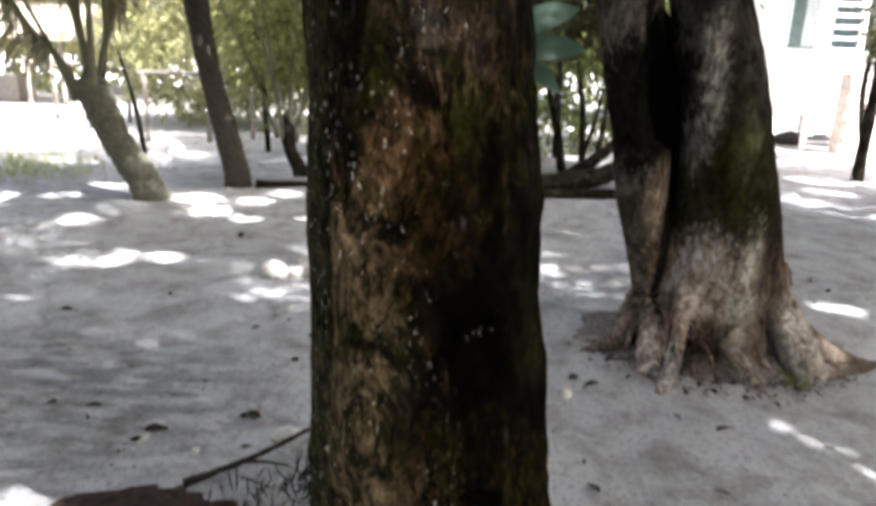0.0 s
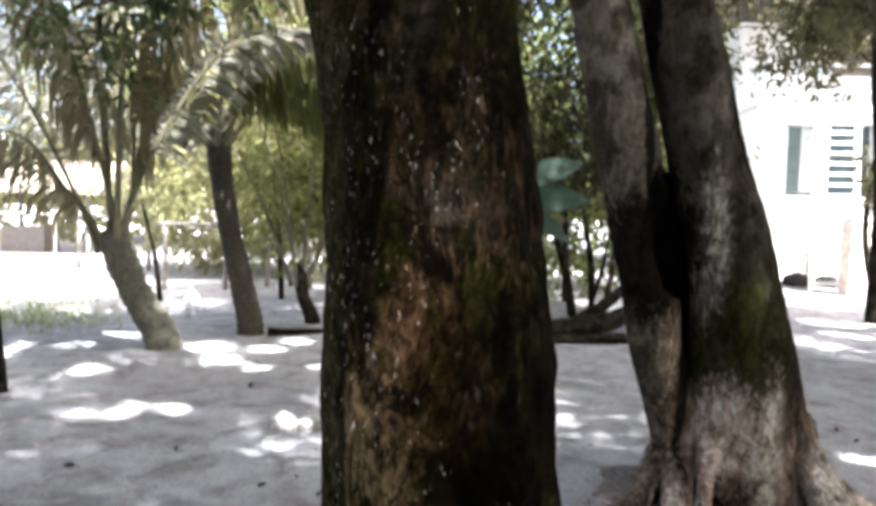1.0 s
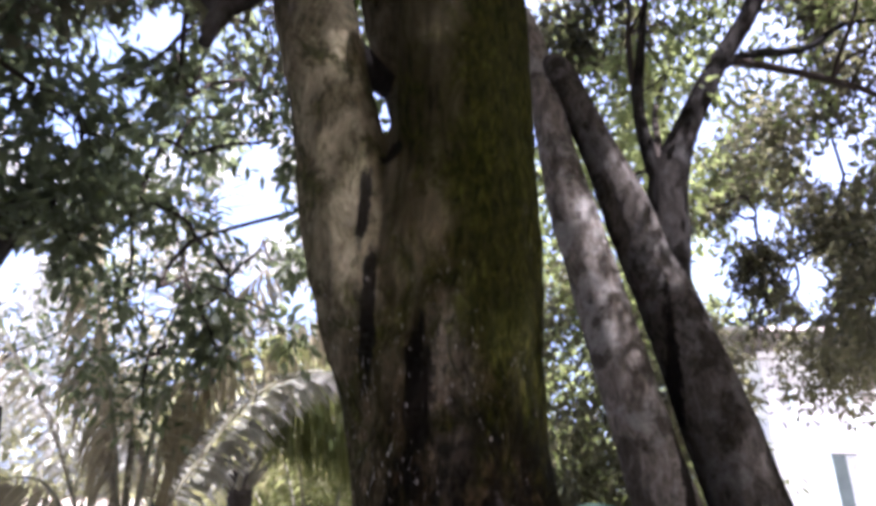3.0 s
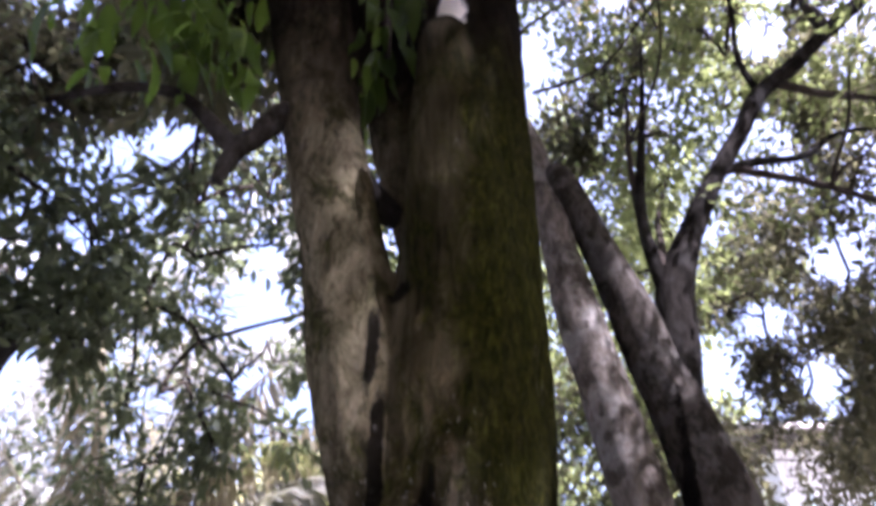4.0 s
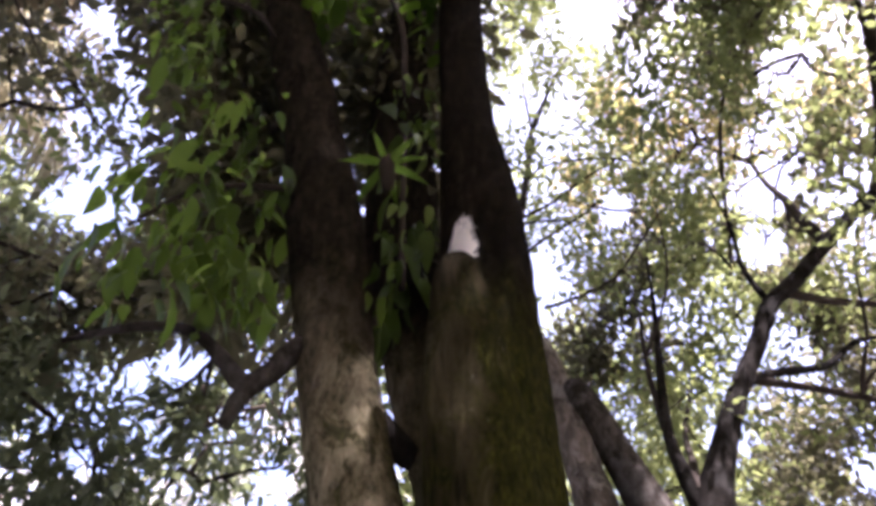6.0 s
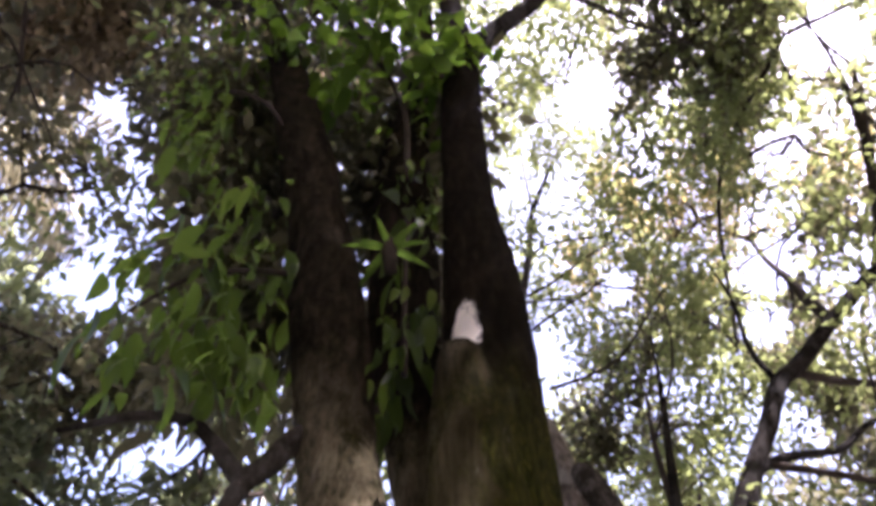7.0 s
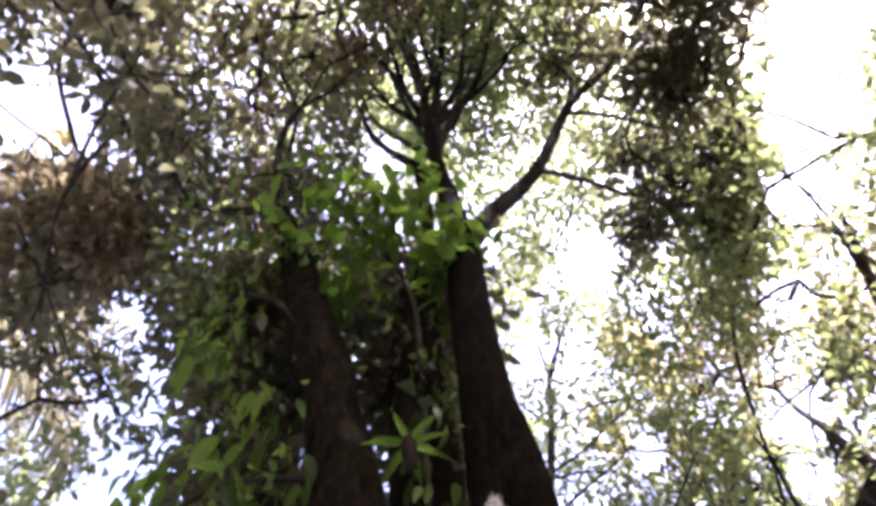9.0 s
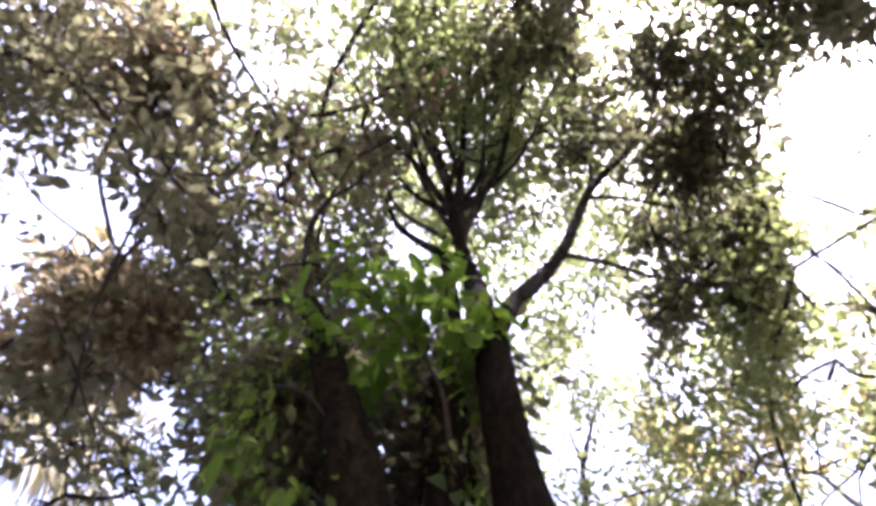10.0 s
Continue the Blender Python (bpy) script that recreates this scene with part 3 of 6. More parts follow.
def clear_of_sight_gaps(az, el):
    return all(bearing(az, el) @ bearing(a, e) < math.cos(radians(half)) for a, e, half in SIGHT_GAPS)


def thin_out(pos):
    """Which leaves stay: none on the cut sight lines or sun lines, ragged at their rims."""
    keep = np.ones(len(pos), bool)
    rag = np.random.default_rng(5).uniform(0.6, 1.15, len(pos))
    v = pos - VIEWPOINT
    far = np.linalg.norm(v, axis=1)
    for az, el, half in SIGHT_GAPS:
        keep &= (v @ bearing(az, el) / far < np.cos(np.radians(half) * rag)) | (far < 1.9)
    d = np.array(SUN_DIR)
    g = np.random.default_rng(8)
    spots = [(x, y, (0.75 if x > 0 else 0.35) * r) for x, y, r in SUN_SPOTS]
    spots += [(x + g.normal(0, 0.9) * r, y + g.normal(0, 0.5) * r, r * g.uniform(0.3, 0.6)) for x, y, r in SUN_SPOTS for _ in range(3)]
    for x, y, r in spots:
        w = pos - np.array((x, y, 0.0))
        along = w @ d
        keep &= (np.linalg.norm(w - along[:, None] * d, axis=1) > r * rag + 0.06) | (along < 1.0)
    for x, y, z, r in SUN_SHAFTS:
        w = pos - np.array((x, y, z))
        along = w @ d
        keep &= (np.linalg.norm(w - along[:, None] * d, axis=1) > r * rag) | (along < 0.6)
    return keep


def clump_leaves(name, centres, radii, count, length, width, seed, hang=0.3):
    """Leaves of a mass of foliage: strewn through several soft ellipsoids, denser in small bunches."""
    r = np.random.default_rng(seed)
    c, rad = np.asarray(centres, float), np.asarray(radii, float)
    if rad.ndim == 1:
        rad = np.repeat(rad[:, None], 3, 1)
    vol = rad.prod(1) ** 0.75
    bunch = max(1, count // 14)
    k = r.choice(len(c), bunch, p=vol / vol.sum())
    d = unit(r.normal(0, 1, (bunch, 3))) * r.uniform(0, 1, (bunch, 1)) ** 0.5
    b = c[k] + d * rad[k]
    kk = r.integers(0, bunch, count)
    off = r.normal(0, 1, (count, 3))
    pos = b[kk] + off * length * 0.9
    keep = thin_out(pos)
    pos, off = pos[keep], off[keep]
    count = len(pos)
    axis = unit(unit(off) + np.array([0, 0, -hang]) + r.normal(0, 0.4, (count, 3)))
    normal = unit(np.array([0, 0, 0.8]) + r.normal(0, 0.6, (count, 3)))
    s = r.uniform(0.65, 1.3, count)
    return leaf_mesh(name, pos, axis, normal, length * s, width * s)


def nz(x, y, z, s):
    return noise.noise(Vector((x * s, y * s, z * s)))


# ---------------------------------------------------------------- ground
def ground_height(x, y):
    h = 0.04 * nz(x, y, 0.3, 0.45) + 0.024 * nz(x, y, 5.1, 1.5) + 0.010 * nz(x, y, 9.0, 5.0)
    return h


def make_ground():
    def grid(lo, hi, n, power):
        t = np.linspace(-1, 1, n)
        s = np.sign(t) * np.abs(t) ** power
        return np.where(s < 0, s * lo, s * hi)
    xs, ys = grid(400, 400, 290, 3.8), grid(400, 400, 290, 3.8)
    verts, faces = [], []
    for y in ys:
        for x in xs:
            d = math.hypot(x, y)
            verts.append((x, y + 3.0, ground_height(x, y + 3.0) if d < 60 else 0.0))
    n = len(xs)
    for j in range(len(ys) - 1):
        faces += [(j * n + i, j * n + i + 1, (j + 1) * n + i + 1, (j + 1) * n + i) for i in range(n - 1)]
    g = Geo()
    g.add(verts, faces)
    ob = part("ground", g, M_SAND)
    return tagged(ob, "grey packed sand yard under shade trees", "ground", kind="structure")


make_ground()


# ---------------------------------------------------------------- front tree
def bark_lump(x, y, z, a):
    plate = nz(x * 2.2, y * 2.2, z * 0.55, 9.0) * 0.035 + nz(x, y, z * 0.4, 45.0) * 0.028 + abs(nz(x, y, z * 0.35, 22.0)) * 0.05
    return 1.0 + plate + 0.06 * nz(x, y, z, 3.0)


def make_front_tree():
    tree = thing("forked_tree", "large forked tree with dark mossy bark and a leafy crown", "tree", (0, 1.2, 0))
    g = Geo()
    tube(g, [(0.0, 1.22, -0.1, 0.30), (0.0, 1.22, 0.25, 0.262), (0.0, 1.2, 0.57, 0.24), (-0.03, 1.2, 1.1, 0.21), (-0.06, 1.2, 1.57, 0.178),
             (-0.085, 1.2, 1.8, 0.172), (-0.09, 1.2, 2.0, 0.178), (-0.085, 1.2, 2.25, 0.173), (-0.075, 1.2, 2.45, 0.160), (-0.068, 1.2, 2.62, 0.150), (-0.065, 1.19, 2.85, 0.141),
             (-0.055, 1.15, 3.25, 0.12), (-0.065, 1.12, 3.5, 0.112), (-0.085, 1.09, 3.8, 0.092), (-0.095, 1.05, 4.3, 0.088), (-0.09, 1.0, 5.0, 0.082),
             (-0.12, 0.97, 5.7, 0.066), (-0.18, 0.85, 6.5, 0.05), (-0.21, 0.55, 7.4, 0.036)], 0.017, 132, bark_lump)
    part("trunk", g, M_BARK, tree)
    g = Geo()
    tube(g, [(-0.10, 1.2, 1.45, 0.10), (-0.165, 1.19, 1.86, 0.115), (-0.22, 1.18, 2.02, 0.115), (-0.29, 1.17, 2.25, 0.108), (-0.345, 1.16, 2.5, 0.097),
             (-0.42, 1.16, 2.82, 0.094), (-0.50, 1.15, 3.25, 0.112), (-0.565, 1.13, 3.55, 0.112), (-0.63, 1.1, 3.87, 0.10), (-0.75, 1.04, 4.35, 0.105),
             (-0.95, 0.95, 5.1, 0.085), (-1.15, 0.85, 5.8, 0.07)], 0.018, 90, bark_lump)
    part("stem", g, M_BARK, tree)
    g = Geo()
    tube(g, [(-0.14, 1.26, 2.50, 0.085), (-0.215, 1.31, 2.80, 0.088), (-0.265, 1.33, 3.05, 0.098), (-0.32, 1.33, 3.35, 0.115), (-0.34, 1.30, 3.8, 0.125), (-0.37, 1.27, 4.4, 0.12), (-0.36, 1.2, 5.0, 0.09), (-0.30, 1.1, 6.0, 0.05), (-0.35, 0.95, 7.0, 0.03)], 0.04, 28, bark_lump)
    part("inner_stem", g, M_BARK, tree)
    g = Geo()
    tube(g, [(-0.07, 1.20, 2.0, 0.11), (-0.08, 1.14, 2.35, 0.125), (-0.095, 1.085, 2.6, 0.112), (-0.105, 1.03, 2.8, 0.088), (-0.112, 0.995, 2.93, 0.068), (-0.114, 0.985, 2.99, 0.052), (-0.114, 0.985, 3.02, 0.025)], 0.02, 44, bark_lump)
    part("broken_stub", g, M_BARK, tree, "rounded stub of a broken limb")
    g = Geo()
    tube(g, [(-0.36, 1.20, 2.74, 0.05), (-0.29, 1.23, 2.68, 0.036), (-0.24, 1.25, 2.65, 0.034), (-0.18, 1.26, 2.68, 0.05)], 0.02, 18, bark_lump)
    part("graft", g, M_BARK_DARK, tree, "dark knot where the stems have grown together")
    c = Crown(3)
    g = Geo()
    tube(g, [(-0.09, 1.0, 5.0, 0.07), (0.10, 1.04, 5.6, 0.058), (0.50, 1.05, 6.45, 0.046), (0.95, 0.82, 7.4, 0.034), (1.4, 0.7, 8.0, 0.024)], 0.06, 16, bark_lump)
    part("limb", g, M_BARK_DARK, tree)
    g = Geo()
    tube(g, [(-0.16, 0.9, 6.2, 0.04), (-0.45, 0.82, 6.7, 0.032), (-0.66, 0.72, 7.2, 0.026), (-0.76, 0.6, 7.7, 0.02)], 0.06, 14, bark_lump)
    part("limb", g, M_BARK_DARK, tree)
    for pts in ([(-0.18, 0.85, 6.5, 0.028), (-0.52, 0.44, 8.75, 0.022), (-0.66, -0.27, 9.47, 0.015), (-0.61, -1.06, 10.34, 0.005)],
                [(-0.18, 0.85, 6.5, 0.028), (-0.26, 0.38, 8.67, 0.022), (-0.24, -0.17, 9.3, 0.015), (-0.03, -0.98, 10.26, 0.005)],
                [(-0.18, 0.85, 6.5, 0.028), (0.01, 0.33, 8.68, 0.022), (0.28, -0.23, 9.39, 0.015), (0.74, -0.94, 10.33, 0.005)],
                [(-0.18, 0.85, 6.5, 0.028), (0.16, 0.64, 8.54, 0.022), (0.5, 0.24, 9.17, 0.015), (1.09, -0.31, 10.02, 0.005)],
                [(-0.18, 0.85, 6.5, 0.028), (-0.72, 0.79, 8.28, 0.022), (-0.86, 0.53, 8.71, 0.015), (-1.05, -0.05, 9.53, 0.005)]):
        g = Geo()
        tube(g, pts, 0.06, 10, bark_lump)
        part("limb", g, M_BARK_FAR, tree)
    fan = np.random.default_rng(33)
    node = np.array((-0.19, 0.70, 6.95))
    for end in ((-1.37, -1.49, 10.2), (-0.86, -1.38, 10.3), (-0.46, -1.35, 10.3), (-0.07, -1.26, 10.3), (0.38, -1.15, 10.3), (0.82, -0.98, 10.3), (1.18, -0.76, 10.3), (1.51, -0.42, 10.25), (-1.30, -0.28, 10.3), (0.55, 0.2, 10.3)):
        end = np.array(end)
        q = [node + (end - node) * u + np.array((0, 0.35 * math.sin(u * 3.14), 0.1 * math.sin(u * 3.14))) + fan.normal(0, 0.07, 3) * (0 < u < 1) for u in (0.0, 0.25, 0.5, 0.75, 1.0)]
        g = Geo()
        tube(g, [(*v, r) for v, r in zip(q, (0.030, 0.024, 0.018, 0.013, 0.005))], 0.08, 9, bark_lump)
        part("limb", g, M_BARK_DARK, tree)
        for u in (1, 2, 2, 3, 3):
            c.branch(q[u], unit(end - node) + fan.normal(0, 0.45, 3), fan.uniform(0.8, 1.3), 0.012, 1, 0.3, 0.5)
    for start, way, ln, rad in (((-0.21, 0.55, 7.4), (-0.15, -0.7, 0.8), 1.5, 0.03), ((-0.21, 0.55, 7.4), (0.4, -0.5, 0.9), 1.5, 0.03), ((-0.2, 0.65, 7.1), (0.2, 0.2, 1.0), 1.3, 0.022), ((-0.76, 0.6, 7.7), (-0.2, -0.5, 0.9), 1.3, 0.02), ((-0.72, 0.64, 7.5), (-0.5, -0.1, 0.9), 1.3, 0.018),
                               ) + (((1.4, 0.7, 8.0), (0.7, 0.0, 0.6), 1.5, 0.024), ((0.95, 0.82, 7.4), (0.2, -0.6, 0.9), 1.4, 0.024), ((0.5, 1.05, 6.45), (0.9, 0.2, 0.3), 1.5, 0.022), ((0.9, 0.85, 7.2), (0.8, 0.4, 0.5), 1.4, 0.02),
                               ((-1.15, 0.85, 5.8), (-0.5, -0.3, 0.9), 1.7, 0.045), ((-1.0, 0.92, 5.3), (-0.9, 0.4, 0.6), 1.5, 0.035), ((-1.15, 0.85, 5.8), (0.0, -0.5, 1.0), 1.6, 0.04), ((-1.1, 0.87, 5.6), (-0.3, 0.5, 0.9), 1.5, 0.035),
                               ((-0.35, 0.95, 7.0), (-0.2, 0.5, 0.9), 1.3, 0.026), ((-0.6, 1.1, 3.9), (-0.9, 0.3, 0.5), 1.0, 0.025)):
        c.branch(start, way, ln, rad, 3, 0.35, 0.6)
    side = Geo()
    tube(side, [(-0.44, 1.14, 2.93, 0.04), (-0.52, 1.10, 2.86, 0.030), (-0.56, 1.08, 2.78, 0.026), (-0.60, 1.05, 2.73, 0.024), (-0.68, 1.05, 2.82, 0.018), (-0.77, 1.05, 2.90, 0.015), (-0.91, 1.05, 2.93, 0.012), (-1.1, 1.05, 2.9, 0.008)], 0.03, 12)
    part("side_branch", side, M_BARK_FAR, tree)
    side = Geo()
    tube(side, [(-0.585, 1.06, 2.74, 0.024), (-0.605, 1.05, 2.68, 0.021), (-0.615, 1.045, 2.62, 0.014)], 0.02, 12)
    part("side_branch", side, M_BARK_FAR, tree)
    tagged(part("bough", c.geo, M_BARK_FAR, tree), kind="stuff")
    part("crown", c.leaves("crown", 15, 0.17, 0.072, 0.033), M_LEAF, tree)
    part("upper_foliage", clump_leaves("upper_foliage", [mass_at(az, el, 6.6 + 0.2 * i) for i, (az, el) in enumerate(((-0, 79.5), (16, 72.0), (26, 81.7), (35, 75.8), (34, 84.7), (-163, 88.4), (96, 84.6), (144, 82.8), (-140, 83.3), (-80, 80.0), (-106, 78.3), (107, 78.6), (29, 75.8), (28, 79.7), (44, 75.0), (62, 81.3), (-49, 83.8), (68, 75.7)))],
                                       [0.62] * 18, 10000, 0.085, 0.04, 78), M_LEAF, tree)
    part("cleft_foliage", clump_leaves("cleft_foliage", [(-0.40, 1.8, 2.9), (-0.43, 1.8, 3.2), (-0.36, 1.8, 2.6)], [0.14, 0.14, 0.12], 190, 0.07, 0.03, 79), M_LEAF, tree)
    part("inner_foliage", clump_leaves("inner_foliage", [(-0.28, 1.50, 3.55), (-0.33, 1.50, 4.0), (-0.38, 1.45, 4.5), (-0.3, 1.3, 5.0), (-0.95, 1.55, 3.75), (-1.15, 1.45, 4.2), (-1.05, 1.3, 4.6), (-1.35, 1.2, 5.1), (-0.75, 1.42, 5.45), (-0.60, 1.42, 6.15), (-0.33, 1.42, 4.74), (-0.72, 1.42, 4.77), (-0.46, 1.42, 4.35), (-0.32, 1.42, 5.59)],
                                       [(0.13, 0.16, 0.30), (0.14, 0.16, 0.30), (0.2, 0.2, 0.35), (0.3, 0.3, 0.35), (0.35, 0.3, 0.4), (0.35, 0.3, 0.4), (0.35, 0.3, 0.4), (0.45, 0.4, 0.4)] + [(0.18, 0.15, 0.25)] * 6, 8000, 0.10, 0.042, 77, 0.8), M_LEAF_B, tree)
    return tree


make_front_tree()


# ---------------------------------------------------------------- second tree, with the hollow
def make_hollow_tree():
    tree = thing("hollow_tree", "twin-stemmed tree with a dark hollow and spreading roots", "tree", (1.45, 3.5, 0))
    flare = lambda z: max(0.0, 0.62 - z)
    lump = lambda x, y, z, a: (1.0 + 0.07 * nz(x, y, z * 0.6, 5.0) + 0.03 * nz(x, y, z * 0.4, 22.0) + flare(z) * (0.22 * math.cos(7 * a + 1.5 * nz(x, y, z, 2.0)) + 0.30 * nz(x, y, z * 0.25, 6.5) + 0.16 * nz(x, y, z * 0.7, 17.0))
                               + flare(z) * 0.10 * nz(x, y, z, 40.0))

    def sunk_face(x, y, z, a):
        """The stem's skin, sunk where the dark hollow opens in its face."""
        u = (1.78 - z) / 0.74
        if y > 3.3 or not 0.0 < u < 1.0:
            return lump(x, y, z, a)
        wide = 0.17 * min(1.0, u * 1.5) * min(1.0, (1 - u) * 9)
        inside = (1 - abs(x - 0.93) / max(wide, 0.001)) * 3 + 0.6 * nz(x, y, z, 14.0)
        return lump(x, y, z, a) * (1 - 0.5 * min(1.0, max(0.0, inside)))

    root_lump = lambda x, y, z, a: 1.0 + 0.22 * nz(x, y, z, 7.0) + 0.16 * nz(x, y, z, 26.0)
    g = Geo()
    tube(g, [(1.56, 3.66, -0.1, 0.43), (1.53, 3.62, 0.08, 0.385), (1.50, 3.54, 0.28, 0.335), (1.44, 3.43, 0.66, 0.275), (1.355, 3.33, 1.14, 0.218), (1.18, 3.3, 1.77, 0.182), (1.05, 3.3, 2.3, 0.172),
             (0.93, 3.3, 2.75, 0.150), (0.835, 3.3, 3.07, 0.142), (0.735, 3.3, 3.4, 0.125), (0.635, 3.3, 3.72, 0.105), (0.52, 3.3, 4.05, 0.098), (0.43, 3.3, 4.25, 0.105), (0.385, 3.3, 4.36, 0.085), (0.36, 3.3, 4.41, 0.03)], 0.03, 72, lump)
    part("trunk", g, M_BARK_T, tree)
    g = Geo()
    tube(g, [(1.33, 3.66, -0.1, 0.23), (1.26, 3.60, 0.15, 0.165), (1.11, 3.45, 0.5, 0.122), (0.988, 3.36, 0.85, 0.128), (0.94, 3.33, 1.15, 0.136), (0.885, 3.32, 1.4, 0.142), (0.82, 3.3, 1.73, 0.148), (0.74, 3.3, 2.05, 0.145), (0.675, 3.3, 2.34, 0.140), (0.575, 3.3, 2.8, 0.132),
             (0.455, 3.3, 3.37, 0.124), (0.39, 3.3, 3.75, 0.105), (0.345, 3.32, 4.1, 0.095), (0.24, 3.35, 4.7, 0.080), (0.02, 3.45, 5.2, 0.07), (-0.3, 3.6, 5.8, 0.06)], 0.025, 60, sunk_face)
    part("stem", g, M_BARK_B, tree)
    # convex black tube stands in for the hollow's dark inside
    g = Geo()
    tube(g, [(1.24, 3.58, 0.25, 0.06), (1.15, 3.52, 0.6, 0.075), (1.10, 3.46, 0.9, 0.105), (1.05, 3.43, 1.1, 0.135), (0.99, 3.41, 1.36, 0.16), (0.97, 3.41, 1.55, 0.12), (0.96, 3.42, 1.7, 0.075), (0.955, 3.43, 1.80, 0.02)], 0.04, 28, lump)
    part("hollow", g, M_HOLLOW_BLACK, tree, "black filler standing in for the dark hollow between the stems")
    g = Geo()
    tube(g, [(0.90, 3.31, 2.75, 0.11), (0.945, 3.3, 3.1, 0.112), (0.985, 3.3, 3.48, 0.105), (1.115, 3.3, 3.83, 0.078), (1.335, 3.3, 4.26, 0.060), (1.555, 3.3, 4.6, 0.055), (1.76, 3.3, 4.95, 0.056), (2.02, 3.3, 5.18, 0.052), (2.28, 3.3, 5.45, 0.052), (2.85, 3.3, 5.98, 0.055), (3.6, 3.25, 6.45, 0.05), (4.2, 3.15, 7.0, 0.035), (4.7, 3.0, 7.6, 0.02), (4.9, 2.9, 8.0, 0.006)], 0.05, 20, lump)
    part("limb", g, M_BARK_DARK, tree)
    for pts in ([(0.97, 3.3, 3.42, 0.055), (0.905, 3.3, 3.72, 0.042), (0.885, 3.32, 4.05, 0.034), (0.95, 3.36, 4.5, 0.026), (1.05, 3.4, 5.1, 0.016), (1.1, 3.4, 5.6, 0.006)],
                [(1.36, 3.3, 4.30, 0.034), (1.60, 3.34, 4.42, 0.030), (1.95, 3.40, 4.50, 0.024), (2.25, 3.45, 4.72, 0.017), (2.6, 3.5, 4.8, 0.007)],
                [(1.76, 3.3, 4.95, 0.026), (1.72, 3.35, 5.35, 0.020), (1.80, 3.4, 5.9, 0.013), (1.78, 3.4, 6.4, 0.005)]):
        g = Geo()
        tube(g, pts, 0.05, 12, lump)
        part("branch", g, M_BARK_DARK, tree)
    g = Geo()
    tube(g, [(0.25, 3.35, 4.62, 0.05), (0.16, 3.36, 5.1, 0.042), (0.09, 3.38, 5.54, 0.038), (0.21, 3.4, 6.17, 0.034), (0.32, 3.4, 6.78, 0.030), (0.43, 3.4, 7.53, 0.026), (0.62, 3.4, 8.1, 0.02), (0.81, 3.4, 8.67, 0.015), (1.2, 3.4, 9.5, 0.008)], 0.06, 12, lump)
    for pts in ([(0.30, 3.4, 6.7, 0.014), (0.51, 3.4, 6.91, 0.012), (1.02, 3.4, 6.95, 0.010), (1.42, 3.4, 6.77, 0.006)], [(0.43, 3.4, 7.5, 0.016), (0.42, 3.42, 8.23, 0.012), (0.43, 3.4, 8.91, 0.006)],
                [(0.78, 3.4, 8.6, 0.012), (1.3, 3.4, 8.63, 0.009), (1.83, 3.4, 9.01, 0.005)], [(0.2, 3.4, 6.1, 0.013), (0.45, 3.4, 6.12, 0.010), (0.71, 3.4, 6.06, 0.006)]):
        tube(g, pts, 0.08, 7)
    part("limb", g, M_BARK_FAR, tree)
    for pts in ([(1.31, 3.44, 0.52, 0.08), (1.23, 3.25, 0.35, 0.055), (1.17, 3.10, 0.22, 0.040), (1.11, 2.98, 0.12, 0.037), (1.05, 2.89, 0.04, 0.034), (1.00, 2.81, -0.04, 0.024)],
                [(1.70, 3.48, 0.46, 0.12), (1.77, 3.30, 0.25, 0.095), (1.82, 3.18, 0.11, 0.092), (1.88, 3.15, 0.03, 0.070), (2.05, 3.22, 0.0, 0.045), (2.35, 3.36, -0.04, 0.025)],
                [(1.20, 3.48, 0.32, 0.09), (1.11, 3.29, 0.18, 0.078), (1.06, 3.17, 0.08, 0.066), (1.03, 3.08, 0.0, 0.040), (0.98, 3.0, -0.04, 0.02)],
                [(1.09, 3.16, 0.08, 0.035), (1.06, 3.06, 0.04, 0.024), (1.05, 2.97, -0.02, 0.016)],
                [(1.50, 3.40, 0.34, 0.09), (1.54, 3.27, 0.15, 0.065), (1.58, 3.18, 0.03, 0.045), (1.60, 3.10, -0.04, 0.02)],
                [(1.80, 3.56, 0.30, 0.11), (1.94, 3.46, 0.12, 0.085), (2.08, 3.40, 0.03, 0.06), (2.25, 3.38, -0.02, 0.045), (2.45, 3.42, -0.05, 0.03)],
                [(1.18, 3.6, 0.30, 0.11), (1.06, 3.48, 0.15, 0.085), (0.96, 3.42, 0.06, 0.06), (0.85, 3.38, 0.01, 0.04), (0.72, 3.36, -0.03, 0.025)]):
        g = Geo()
        tube(g, pts, 0.02, 18, root_lump)
        part("root", g, M_BARK_B, tree)
    r = np.random.default_rng(17)
    for _ in range(20):
        a = r.uniform(-2.7, -0.25)
        d = np.array((math.cos(a), math.sin(a), 0.0))
        p = np.array((1.42, 3.58, 0.10)) + d * np.array((0.42, 0.36, 0)) + r.normal(0, 0.02, 3)
        e = p + d * r.uniform(0.08, 0.28) + r.normal(0, 0.06, 3) * (1, 1, 0)
        g = Geo()
